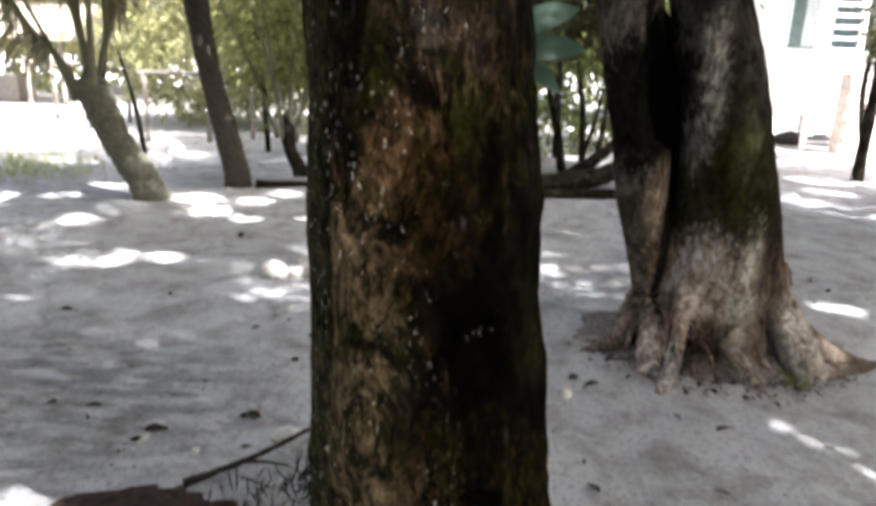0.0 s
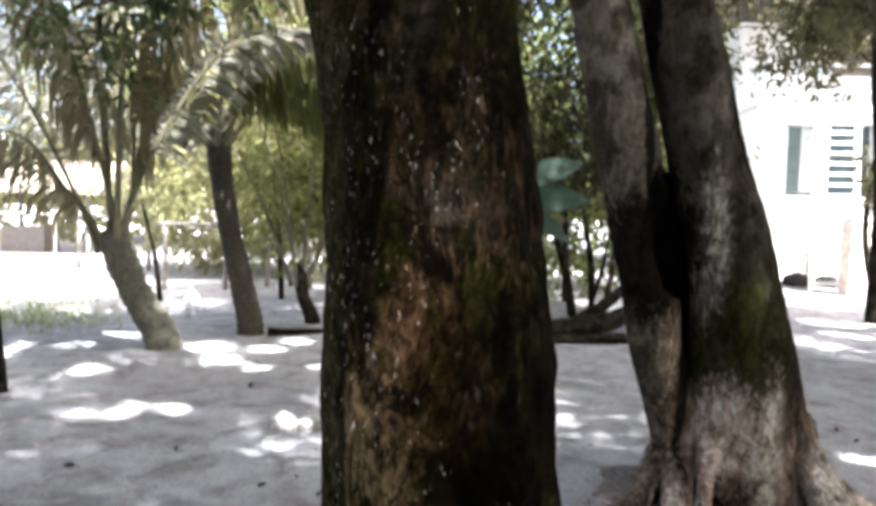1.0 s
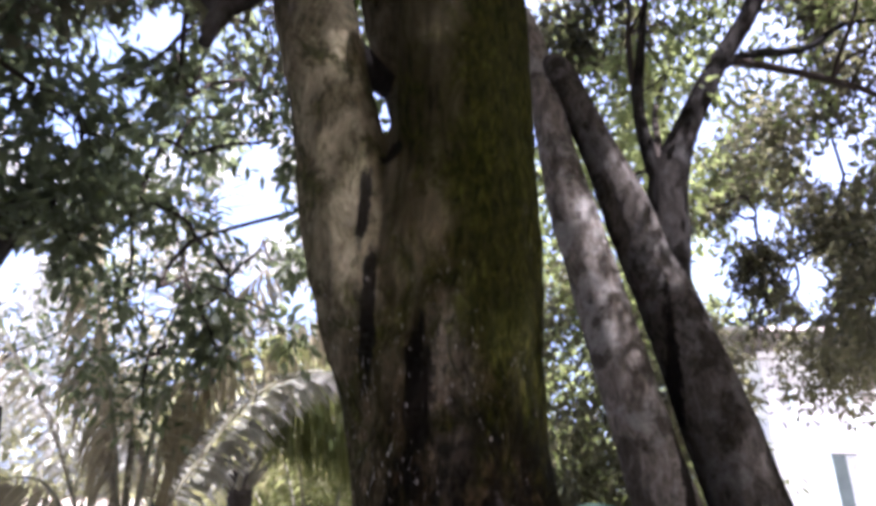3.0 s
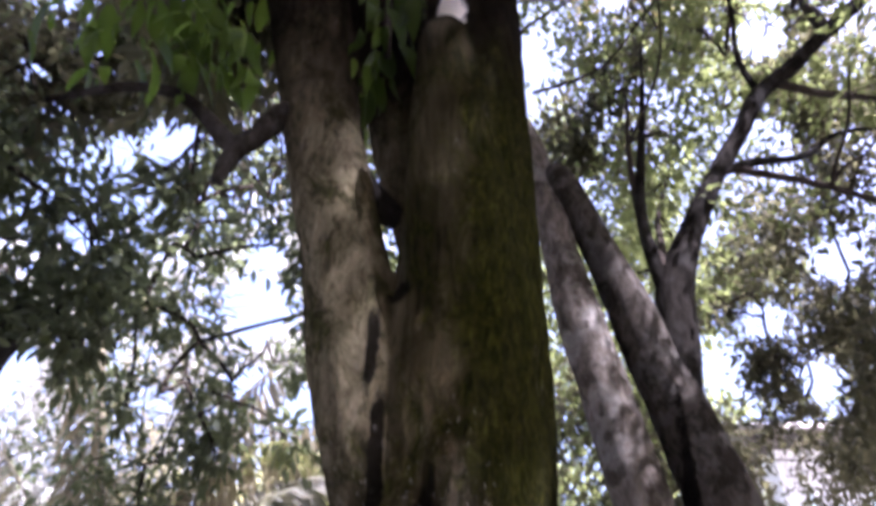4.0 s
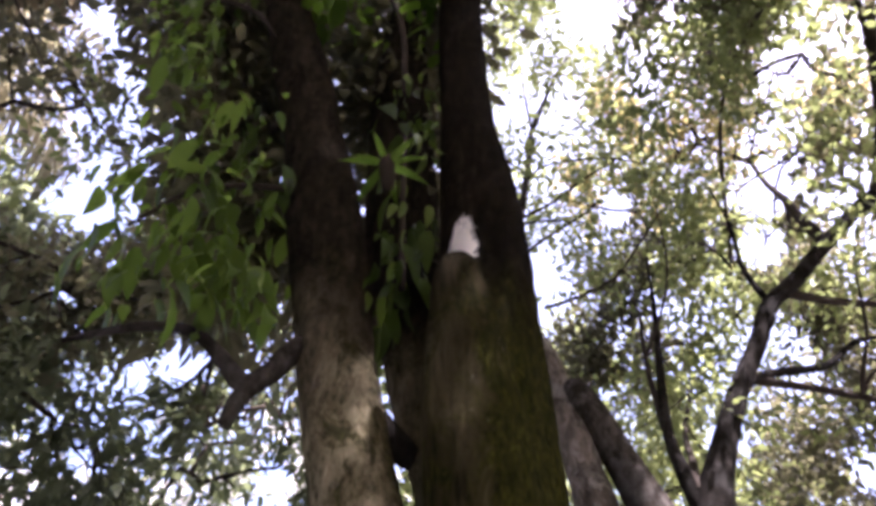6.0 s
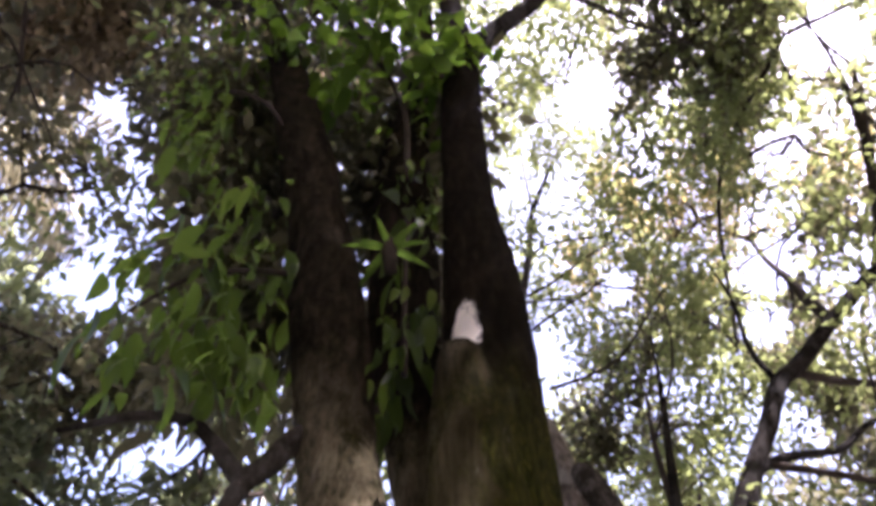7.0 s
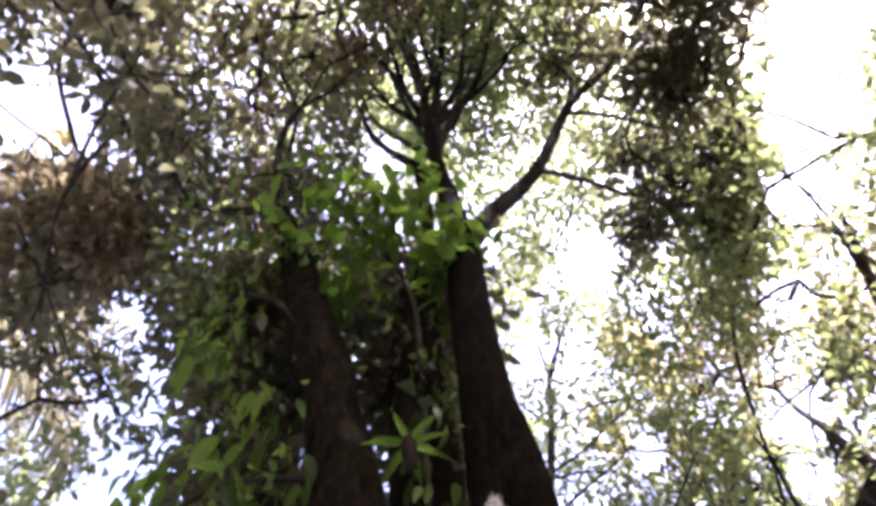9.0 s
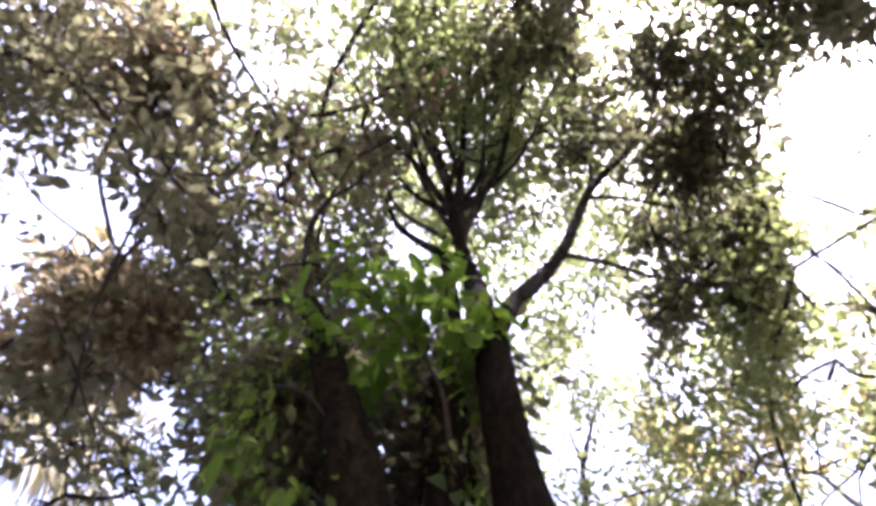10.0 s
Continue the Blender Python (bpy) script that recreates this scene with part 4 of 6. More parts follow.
        tube(g, [(*p, 0.024), (*((p + e) / 2 + np.array((0, 0, -0.02)) + r.normal(0, 0.02, 3)), 0.016), (e[0], e[1], -0.01, 0.007)], 0.03, 7, root_lump)
        part("rootlet", g, M_BARK_B, tree)
    c = Crown(11)
    for start, way, ln, rad in (((0.43, 3.4, 7.5), (0.4, -0.1, 1.0), 1.3, 0.018), ((0.32, 3.4, 6.8), (-0.3, 0.1, 1.0), 1.2, 0.016), ((0.21, 3.4, 6.17), (0.9, 0.1, 0.5), 1.2, 0.014), ((0.10, 3.38, 5.6), (1.0, -0.1, 0.25), 1.2, 0.014), ((0.30, 3.35, 5.1), (0.9, 0.1, 0.4), 1.2, 0.016),
                               ) + (((3.7, 3.25, 6.5), (0.8, -0.2, 0.6), 2.0, 0.06), ((2.9, 3.3, 5.98), (0.3, -0.6, 0.9), 2.0, 0.06), ((2.35, 3.3, 5.5), (0.1, 0.5, 0.9), 1.8, 0.05), ((1.83, 3.3, 5.06), (0.8, 0.3, 0.1), 1.5, 0.035),
                               ((1.39, 3.3, 4.36), (0.9, 0.2, 0.15), 1.4, 0.03), ((-0.3, 3.6, 5.8), (-0.3, 0.4, 0.9), 1.8, 0.05), ((0.95, 3.28, 3.65), (0.1, 0.2, 1.0), 1.3, 0.03), ((0.95, 3.28, 3.65), (0.4, 0.6, 0.6), 1.2, 0.025)):
        c.branch(start, way, ln, rad, 3)
    tagged(part("bough", c.geo, M_TWIG, tree), kind="stuff")
    part("crown", c.leaves("crown", 25, 0.18, 0.072, 0.033), M_LEAF, tree)


make_hollow_tree()


# ---------------------------------------------------------------- palms
def frond(parent, base, way, length, sag, leaf=0.45, count=46, material=None, width=0.035, roll=0.0, base_r=0.03):
    """One feather leaf: an arching stalk with two rows of leaflets."""
    r = np.random.default_rng(int(abs(base[0] * 977 + way[0] * 331 + way[1] * 733 + length * 91)))
    p, d = np.array(base, float), unit(way)
    pts, step = [(*p, base_r), (*(p + d * 0.28), base_r * 0.6)], length / 9
    p = p + d * 0.28
    for i in range(9):
        d = unit(d + np.array([0, 0, -sag * (i + 1) / 9 * 0.32]))
        p = p + d * step
        pts.append((*p, 0.022 * (1 - 0.1 * i) + 0.002))
    g = Geo()
    q = tube(g, pts, 0.08, 6)
    stalk = part("frond_stalk", g, M_STALK, parent)
    t = np.linspace(0.24, 0.99, count)
    idx = (t * (len(q) - 1)).astype(int)
    pos = q[idx, :3]
    tan = unit(np.gradient(q[:, :3], axis=0))[idx]
    across = unit(np.cross(tan, np.array([0, 0, 1.0]) + np.array([np.sin(roll), np.cos(roll), 0]) * 0.3))
    ls = leaf * np.sin(np.clip((t - 0.1) / 0.95, 0, 1) * np.pi) ** 0.5 + 0.08
    P, A, N, L = [], [], [], []
    for s in (-1, 1):
        P.append(pos)
        A.append(unit(tan * 0.55 + s * across * 0.9 + np.array([0, 0, -0.45]) + r.normal(0, 0.09, (count, 3))))
        N.append(unit(np.array([0, 0, 1.0]) + s * across * 0.3 + r.normal(0, 0.1, (count, 3))))
        L.append(ls * r.uniform(0.85, 1.1, count))
    me = leaf_mesh("frond_blade", np.concatenate(P), np.concatenate(A), np.concatenate(N), np.concatenate(L), width, 0.3)
    part("frond_blade", me, material or M_PALM, stalk)


def make_palm(label, base, top, radius, fronds, trunk_mat=None, seed=0, blade=None):
    palm = thing("palm_tree", label, "palm", (base[0], base[1], 0), "palms in the yard")
    r = np.random.default_rng(seed)
    b, t = np.array(base, float), np.array(top, float)
    mid = b * 0.45 + t * 0.55 + np.array([-0.04, 0, 0])
    g = Geo()
    ringed = lambda x, y, z, a: 1.0 + 0.05 * math.sin(z * 70) + 0.08 * nz(x, y, z, 6.0)
    tube(g, [(b[0], b[1], -0.08, radius * 1.25), (*(b * 0.85 + t * 0.15), radius * 1.15), (*mid, radius), (*(t - (t - b) * 0.06), radius * 1.1), (*(t + unit(t - b) * 0.08), radius * 0.8), (*(t + unit(t - b) * 0.14), radius * 0.4)], 0.03, 22, ringed)
    part("trunk", g, trunk_mat or M_PALM_TRUNK, palm)
    for way, ln, sag in fronds:
        w = unit(way)
        out = np.array((w[0], w[1], 0.0)) / max(0.35, math.hypot(w[0], w[1]))
        frond(palm, t - np.array([0, 0, 0.12]) + out * radius * 0.75 + r.normal(0, 0.02, 3), w + np.array([0, 0, 0.25]), ln, sag, base_r=radius * 0.42, material=blade)
    return palm


def feather(parent, path, leaf, count, material, hang=0.75, width=0.04, seed=5, drape=False):
    """A feather leaf along a given midrib, its leaflets hanging."""
    r = np.random.default_rng(seed)
    g = Geo()
    q = tube(g, path, 0.06, 6)
    stalk = part("frond_stalk", g, M_STALK, parent)
    t = np.linspace(0.30, 0.99, count)
    idx = (t * (len(q) - 1)).astype(int)
    tan = unit(np.gradient(q[:, :3], axis=0))[idx]
    across = unit(np.cross(tan, (0, 0, 1.0)))
    ls = leaf * np.sin(np.clip((t - 0.16) / 0.9, 0, 1) * np.pi) ** 0.45 + 0.06
    P, A, N, L = [], [], [], []
    for s in (-1, 1):
        P.append(q[idx, :3])
        A.append(unit(tan * 0.45 + s * across * 0.75 + np.array([0, 0, -hang]) + r.normal(0, 0.07, (count, 3))))
        N.append(unit(np.array([0, 0, 1.0]) + s * across * 0.5 + r.normal(0, 0.1, (count, 3))))
        L.append(ls * r.uniform(0.85, 1.1, count))
        if drape:   # shaped to the view: near row falls right, faces turned to camera and sun; far row stands away
            A[-1] = unit(tan * 0.30 + np.array((0.80, -0.30, -0.50) if s > 0 else (-0.70, 0.60, 0.10)) + r.normal(0, 0.06, (count, 3)))
            N[-1] = unit(np.array((0.15, -0.65, 0.75)) + r.normal(0, 0.12, (count, 3)))
            L[-1] *= 1.0 if s > 0 else 0.7
    part("frond_blade", leaf_mesh("frond_blade", np.concatenate(P), np.concatenate(A), np.concatenate(N), np.concatenate(L), width, 0.3), material, stalk)


leaning = make_palm("young leaning palm with long arching feather fronds", (-3.0, 6.85, 0), (-3.55, 6.85, 1.1), 0.15,
                    [((-0.1, 0.0, 1.0), 4.4, 0.5), ((-0.45, -0.2, 1.0), 3.8, 0.9), ((0.1, 0.3, 1.0), 4.0, 0.7), ((0.15, -0.2, 1.0), 3.8, 0.8), ((0.02, 0.05, 1.0), 3.9, 0.3), ((-0.2, 0.25, 1.0), 3.8, 0.8)], M_PALM_GREY, 1)
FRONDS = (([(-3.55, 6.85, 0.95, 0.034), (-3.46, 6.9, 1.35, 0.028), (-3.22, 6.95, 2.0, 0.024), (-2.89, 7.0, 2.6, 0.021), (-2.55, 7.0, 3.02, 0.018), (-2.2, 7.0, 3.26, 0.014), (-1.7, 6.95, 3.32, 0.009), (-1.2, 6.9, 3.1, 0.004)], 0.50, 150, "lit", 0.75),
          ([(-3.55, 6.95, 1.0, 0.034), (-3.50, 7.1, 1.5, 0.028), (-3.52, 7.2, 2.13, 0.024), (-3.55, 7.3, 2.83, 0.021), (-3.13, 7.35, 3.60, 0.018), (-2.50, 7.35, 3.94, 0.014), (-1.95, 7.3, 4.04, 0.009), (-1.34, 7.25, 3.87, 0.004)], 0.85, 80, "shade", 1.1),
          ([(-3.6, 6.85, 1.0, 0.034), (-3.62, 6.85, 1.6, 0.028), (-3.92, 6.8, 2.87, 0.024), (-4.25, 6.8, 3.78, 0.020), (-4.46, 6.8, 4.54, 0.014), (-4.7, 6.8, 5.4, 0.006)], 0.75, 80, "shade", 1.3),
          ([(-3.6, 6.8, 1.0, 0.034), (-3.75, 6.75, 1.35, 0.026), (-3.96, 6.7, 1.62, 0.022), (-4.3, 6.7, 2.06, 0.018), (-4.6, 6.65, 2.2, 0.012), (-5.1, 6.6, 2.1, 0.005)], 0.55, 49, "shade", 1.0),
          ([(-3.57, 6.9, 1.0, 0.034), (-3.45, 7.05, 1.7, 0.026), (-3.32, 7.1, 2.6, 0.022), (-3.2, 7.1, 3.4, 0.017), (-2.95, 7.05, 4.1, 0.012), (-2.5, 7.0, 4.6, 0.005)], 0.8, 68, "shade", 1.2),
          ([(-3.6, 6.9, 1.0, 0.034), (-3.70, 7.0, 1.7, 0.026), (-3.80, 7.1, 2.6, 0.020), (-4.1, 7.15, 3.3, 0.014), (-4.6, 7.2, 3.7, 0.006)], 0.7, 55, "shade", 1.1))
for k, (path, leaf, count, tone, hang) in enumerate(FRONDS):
    feather(leaning, path, leaf, count, M_PALM_LIT if tone == "lit" else M_PALM_SHADE, hang, 0.062 if tone == "lit" else 0.042, 6 + k, tone == "lit")

second = make_palm("slender palm with a straight dark trunk", (-2.4, 7.8, 0), (-2.88, 7.9, 2.3), 0.125,
                   [((0.6, -0.2, 1.0), 2.6, 1.6), ((0.9, 0.1, 0.7), 2.6, 1.6), ((-0.4, 0.3, 1.0), 2.8, 1.2), ((0.1, 0.5, 1.0), 3.0, 0.9), ((0.3, -0.5, 1.0), 2.5, 1.5), ((0.7, 0.5, 0.9), 2.6, 1.5), ((-0.6, -0.3, 0.9), 2.4, 1.5)],
                   M_PALM_TRUNK, 2, M_LEAF_FRESH)
for k, (dx, dz) in enumerate(((0.9, 1.0), (0.7, 0.6), (1.0, 0.3))):
    feather(second, [(-2.88, 7.85, 2.25, 0.02), (-2.5, 7.7, 2.6 + dz * 0.3, 0.018), (-2.1, 7.6, 2.65 + dz * 0.6, 0.014), (-1.5 + dx * 0.1, 7.5, 2.3 + dz * 0.8, 0.01), (-1.1, 7.45, 1.7 + dz * 0.9, 0.004)], 0.55, 70, M_LEAF_FRESH, 0.9, 0.04, 12 + k)
make_palm("small palm clump with thin upright stalks", (-1.88, 8.75, 0), (-2.07, 8.75, 0.62), 0.085,
          [((-0.25, 0, 1.0), 2.6, 0.6), ((0.1, 0.1, 1.0), 2.8, 0.4), ((-0.4, -0.1, 1.0), 2.4, 0.8), ((0.3, 0, 1.0), 2.5, 0.8), ((-0.1, -0.2, 1.0), 2.6, 0.6), ((0.5, 0.2, 1.0), 2.3, 1.2)], M_BARK_FAR, 3, M_LEAF_FRESH)


make_palm("tall palm with spreading pale fronds above the yard's edge", (-6.4, 1.6, 0), (-5.3, 1.3, 7.3), 0.12,
          [((0.9, 0.5, 0.5), 2.4, 1.3), ((0.9, -0.4, 0.6), 2.4, 1.2), ((0.6, 0.9, 0.6), 2.4, 1.3), ((1.0, 0.1, 0.3), 2.3, 1.4), ((0.3, -0.9, 0.7), 2.3, 1.2), ((-0.6, 0.6, 0.8), 2.3, 1.2), ((-0.7, -0.5, 0.8), 2.3, 1.2), ((0.2, 0.3, 1.0), 2.2, 0.8), ((0.8, 0.8, 0.1), 2.3, 1.3)], M_BARK_FAR, 4)


# ---------------------------------------------------------------- climbing plants on the front tree
def broad_leaf_mesh(name, length, width, points=7):
    """One broad leaf with a raised midrib, drooping towards its tip; the stalk end is at the origin, along +x."""
    g = Geo()
    verts, faces = [], []
    for i in range(points):
        t = i / (points - 1)
        w = width * 0.5 * math.sin(math.pi * min(1, 0.06 + t * 0.94)) ** 0.75 * (1.15 - 0.45 * t)
        z = -0.28 * length * t * t
        if i == points - 1:
            w = 0.001
        verts += [(t * length, -w, z + w * 0.30), (t * length, 0, z), (t * length, w, z + w * 0.30)]
    for i in range(points - 1):
        a, b = i * 3, i * 3 + 3
        faces += [(a, a + 1, b + 1, b), (a + 1, a + 2, b + 2, b + 1)]
    g.add(verts, faces)
    return g.mesh(name)


def leaf_pose(at, yaw, pitch, roll, scale):
    return Matrix.Translation(at) @ Euler((roll, pitch, yaw)).to_matrix().to_4x4() @ Matrix.Scale(scale, 4)


def place_leaf(mesh, parent, at, yaw, pitch, roll, scale):
    ob = new("leaf", mesh)
    ob.parent = parent
    ob.matrix_parent_inverse = parent.matrix_world.inverted()
    ob.matrix_basis = leaf_pose(at, yaw, pitch, roll, scale)


BROAD = broad_leaf_mesh("broad_leaf", 0.21, 0.085)
BROAD.materials.append(M_LEAF_BIG)
BROAD_DARK = broad_leaf_mesh("broad_leaf", 0.19, 0.07)
BROAD_DARK.materials.append(M_VINE_DARK)
STRAP = broad_leaf_mesh("strap_leaf", 0.26, 0.05, 8)
STRAP.materials.append(M_STRAP)


def make_vine(label, stem, bunches, seed, hang=0.5, leaf=None):
    vine = thing("climbing_vine", label, "vine", stem[0][:3], "climbers on the forked tree")
    g = Geo()
    tube(g, stem, 0.05, 8)
    part("vine_stem", g, M_TWIG, vine)
    r = np.random.default_rng(seed)
    for (x, y, z), spread, n in bunches:
        for _ in range(int(n * 3.6)):
            p = np.array((x, y, z)) + r.normal(0, 1, 3) * spread
            place_leaf(leaf or BROAD, vine, tuple(p), r.uniform(0, 6.28), r.uniform(0.1, 0.9) + hang * 0.5, r.normal(0, 0.5), r.choice([0.32, 0.45, 0.6, 0.85] if leaf is None else [0.26, 0.36, 0.5, 0.72]) * r.uniform(0.85, 1.15))


make_vine("climbing vine with broad bright green leaves over the fork", [(-0.30, 1.05, 4.0, 0.012), (-0.35, 1.0, 4.6, 0.012), (-0.55, 0.85, 5.1, 0.011), (-0.8, 0.68, 5.5, 0.008)],
          [((-0.92, 0.75, 5.15), 0.11, 14), ((-0.57, 0.82, 5.15), 0.12, 18), ((-0.28, 0.78, 5.2), 0.12, 18), ((-0.09, 0.93, 4.95), 0.09, 12), ((-0.57, 0.95, 4.75), 0.11, 14), ((-0.76, 0.66, 5.55), 0.12, 12), ((-0.40, 0.75, 5.5), 0.14, 14), ((-0.22, 0.95, 4.7), 0.08, 10)], 41)
make_vine("hanging vine with long green leaves on the side stem", [(-0.72, 1.0, 4.2, 0.012), (-0.95, 0.92, 4.6, 0.011), (-1.18, 0.9, 4.7, 0.009), (-1.22, 0.9, 4.3, 0.006)],
          [((-1.17, 0.91, 4.45), 0.10, 16), ((-1.12, 0.9, 4.2), 0.09, 14), ((-1.22, 0.9, 4.8), 0.10, 12), ((-0.95, 0.92, 3.9), 0.09, 10), ((-1.0, 0.85, 5.1), 0.14, 12), ((-1.35, 0.7, 5.5), 0.16, 14)], 42, 1.4, BROAD_DARK)
make_vine("leafy vine spilling sideways from the side stem", [(-0.56, 1.06, 3.45, 0.012), (-0.75, 1.05, 3.5, 0.01), (-0.95, 1.05, 3.5, 0.008), (-1.1, 1.05, 3.35, 0.005)],
          [((-0.97, 1.05, 3.5), 0.10, 14), ((-0.76, 1.05, 3.12), 0.08, 10), ((-0.73, 1.05, 3.48), 0.08, 12), ((-0.86, 1.05, 3.2), 0.09, 12), ((-0.64, 1.04, 3.02), 0.06, 6), ((-1.06, 1.05, 3.32), 0.10, 12), ((-0.9, 1.05, 3.8), 0.12, 14)], 43, 0.9, BROAD_DARK)
make_vine("dark leaves hanging in the cleft of the fork", [(-0.28, 1.15, 3.1, 0.01), (-0.29, 1.12, 3.4, 0.01), (-0.30, 1.1, 3.8, 0.008)],
          [((-0.30, 1.15, 3.15), 0.05, 7), ((-0.27, 1.14, 3.35), 0.05, 8), ((-0.36, 1.16, 3.0), 0.04, 5), ((-0.30, 1.12, 3.75), 0.07, 10), ((-0.26, 1.1, 4.1), 0.08, 10)], 44, 1.6, BROAD_DARK)


def make_rosette(at, n, scale, seed):
    plant = thing("epiphyte_rosette", "green star-shaped epiphyte rooted in the tree fork", "epiphyte", at)
    r = np.random.default_rng(seed)
    g = Geo()
    tube(g, [(at[0], at[1] + 0.06, at[2] - 0.05, 0.02), (at[0], at[1], at[2], 0.025), (at[0], at[1] - 0.02, at[2] + 0.03, 0.012)], 0.02, 8)
    part("root_crown", g, M_TWIG, plant)
    for i in range(n):
        place_leaf(STRAP, plant, at, i * 6.283 / n + r.normal(0, 0.15), r.uniform(-0.55, 0.25), r.normal(0, 0.2), scale * r.uniform(0.8, 1.15))


make_rosette((-0.33, 1.02, 3.51), 8, 0.54, 51)
make_rosette((-0.18, 0.88, 4.75), 9, 0.7, 52)


# ---------------------------------------------------------------- surrounding trees
def make_tree(label, trunk, crown_centres, crown_radii, count, leaf, mat, seed, twigs=6, stout=0.055):
    base = trunk[0]
    if leaf[0] < 0.1:
        leaf, count = (leaf[0] * 1.2, leaf[1] * 1.3), int(count * 0.55)
    tree = thing("shade_tree", label, "tree", (base[0], base[1], 0), "trees round the yard")
    g = Geo()
    lump = lambda x, y, z, a: 1.0 + 0.1 * nz(x, y, z * 0.6, 5.0)
    tube(g, trunk, 0.08, 16, lump)
    part("trunk", g, M_BARK_FAR, tree)
    g = Geo()
    r = np.random.default_rng(seed)
    # each mass of leaves is joined to the nearest part of the tree that stands already
    nodes = [np.array(t[:3]) for t in trunk[len(trunk) // 2:]]
    order = sorted(range(len(crown_centres)), key=lambda i: np.linalg.norm(np.array(crown_centres[i]) - nodes[-1]))
    up, links = [None] * len(nodes), []
    for i in order:
        c = np.array(crown_centres[i], float)
        j = min(range(len(nodes)), key=lambda n: np.linalg.norm(nodes[n] - c))
        span = np.linalg.norm(nodes[j] - c)
        m = (nodes[j] + c) / 2 + r.normal(0, min(0.16, 0.10 * span), 3) + np.array([0, 0, -min(0.1, 0.06 * span)])
        up += [j, len(nodes)]
        nodes += [m, c]
        links.append((j, len(nodes) - 2, len(nodes) - 1, i))
    load = np.ones(len(nodes))
    for n in range(len(nodes) - 1, -1, -1):
        if up[n] is not None:
            load[up[n]] += load[n]
    thick = lambda n: min(stout, 0.008 * load[n] ** 0.42)
    for j, m, e, i in links:
        tube(g, [(*nodes[j], thick(m) * 1.1), (*nodes[m], thick(m)), (*nodes[e], thick(e))], 0.15, 8)
        rad = np.max(crown_radii[i])
        for _ in range(twigs):
            d = unit(r.normal(0, 1, 3)) * rad * r.uniform(0.6, 1.0)
            b = nodes[m] * 0.25 + nodes[e] * 0.75
            tube(g, [(*b, 0.010), (*(b + d * 0.5 + r.normal(0, 0.08, 3)), 0.007), (*(nodes[e] + d), 0.003)], 0.15, 5)
    tagged(part("bough", g, M_TWIG, tree), kind="stuff")
    part("crown", clump_leaves("crown", crown_centres, crown_radii, count, leaf[0], leaf[1], seed), mat, tree)
    return tree


def halton(i, base):
    f, x = 1.0, 0.0
    while i:
        f /= base
        x += f * (i % base)
        i //= base
    return x


def cloud(seed, n, lo, hi, rlo, rhi):
    """Evenly strewn centres in a box, with radii."""
    r = np.random.default_rng(seed)
    u = np.array([[halton(i + seed * 7, b) for b in (2, 3, 5)] for i in range(1, n + 1)])
    u = np.clip(u + r.normal(0, 0.03, u.shape), 0, 1)
    return (np.array(lo) + u * (np.array(hi) - np.array(lo))).tolist(), r.uniform(rlo, rhi, n).tolist()


c, rad = cloud(21, 36, (-7.5, 3.0, 3.0), (-2.9, 8.5, 8.0), 0.4, 0.95)
make_tree("dense dark-leaved shade tree at the yard's edge", [(-7.6, 7.4, -0.1, 0.26), (-7.2, 7.2, 1.5, 0.2), (-6.4, 6.8, 3.2, 0.17), (-5.0, 6.2, 5.0, 0.12)], c, rad, 13000, (0.13, 0.052), M_LEAF_COOL, 21)
c, rad = cloud(22, 32, (3.0, 6.0, 3.6), (10.0, 12.0, 7.5), 0.5, 1.1)
c += [(7.65, 12.6, 2.15), (7.95, 12.7, 2.35), (7.45, 12.5, 2.45), (7.75, 12.6, 1.85)]
rad += [0.42, 0.4, 0.35, 0.3]
make_tree("spreading shade tree near the house", [(7.92, 13.0, -0.1, 0.06), (7.72, 13.1, 1.5, 0.05), (7.38, 12.0, 3.6, 0.045), (6.8, 10.0, 4.8, 0.04)], c, rad, 27000, (0.13, 0.06), M_LEAF_B, 22)
c, rad = cloud(23, 44, (1.4, -3.5, 5.8), (8.0, 6.0, 10.0), 0.45, 1.05)
make_tree("tall shade tree behind the path", [(5.6, -2.6, -0.1, 0.3), (5.5, -2.4, 2.5, 0.24), (5.2, -1.6, 5.0, 0.18), (4.8, -0.4, 7.0, 0.12)], c, rad, 74000, (0.078, 0.035), M_LEAF, 23)
c, rad = cloud(24, 50, (-7.0, -4.5, 5.2), (-1.0, 4.0, 10.0), 0.45, 1.05)
make_tree("broad shade tree with drooping leaves", [(-4.8, -2.6, -0.1, 0.3), (-4.7, -2.5, 2.5, 0.24), (-4.4, -1.8, 5.0, 0.18), (-4.0, -0.8, 6.8, 0.12)], c, rad, 52000, (0.085, 0.04), M_LEAF_B, 24)
c, rad = cloud(25, 30, (-1.7, 5.0, 4.8), (3.5, 11.0, 10.0), 0.45, 1.05)
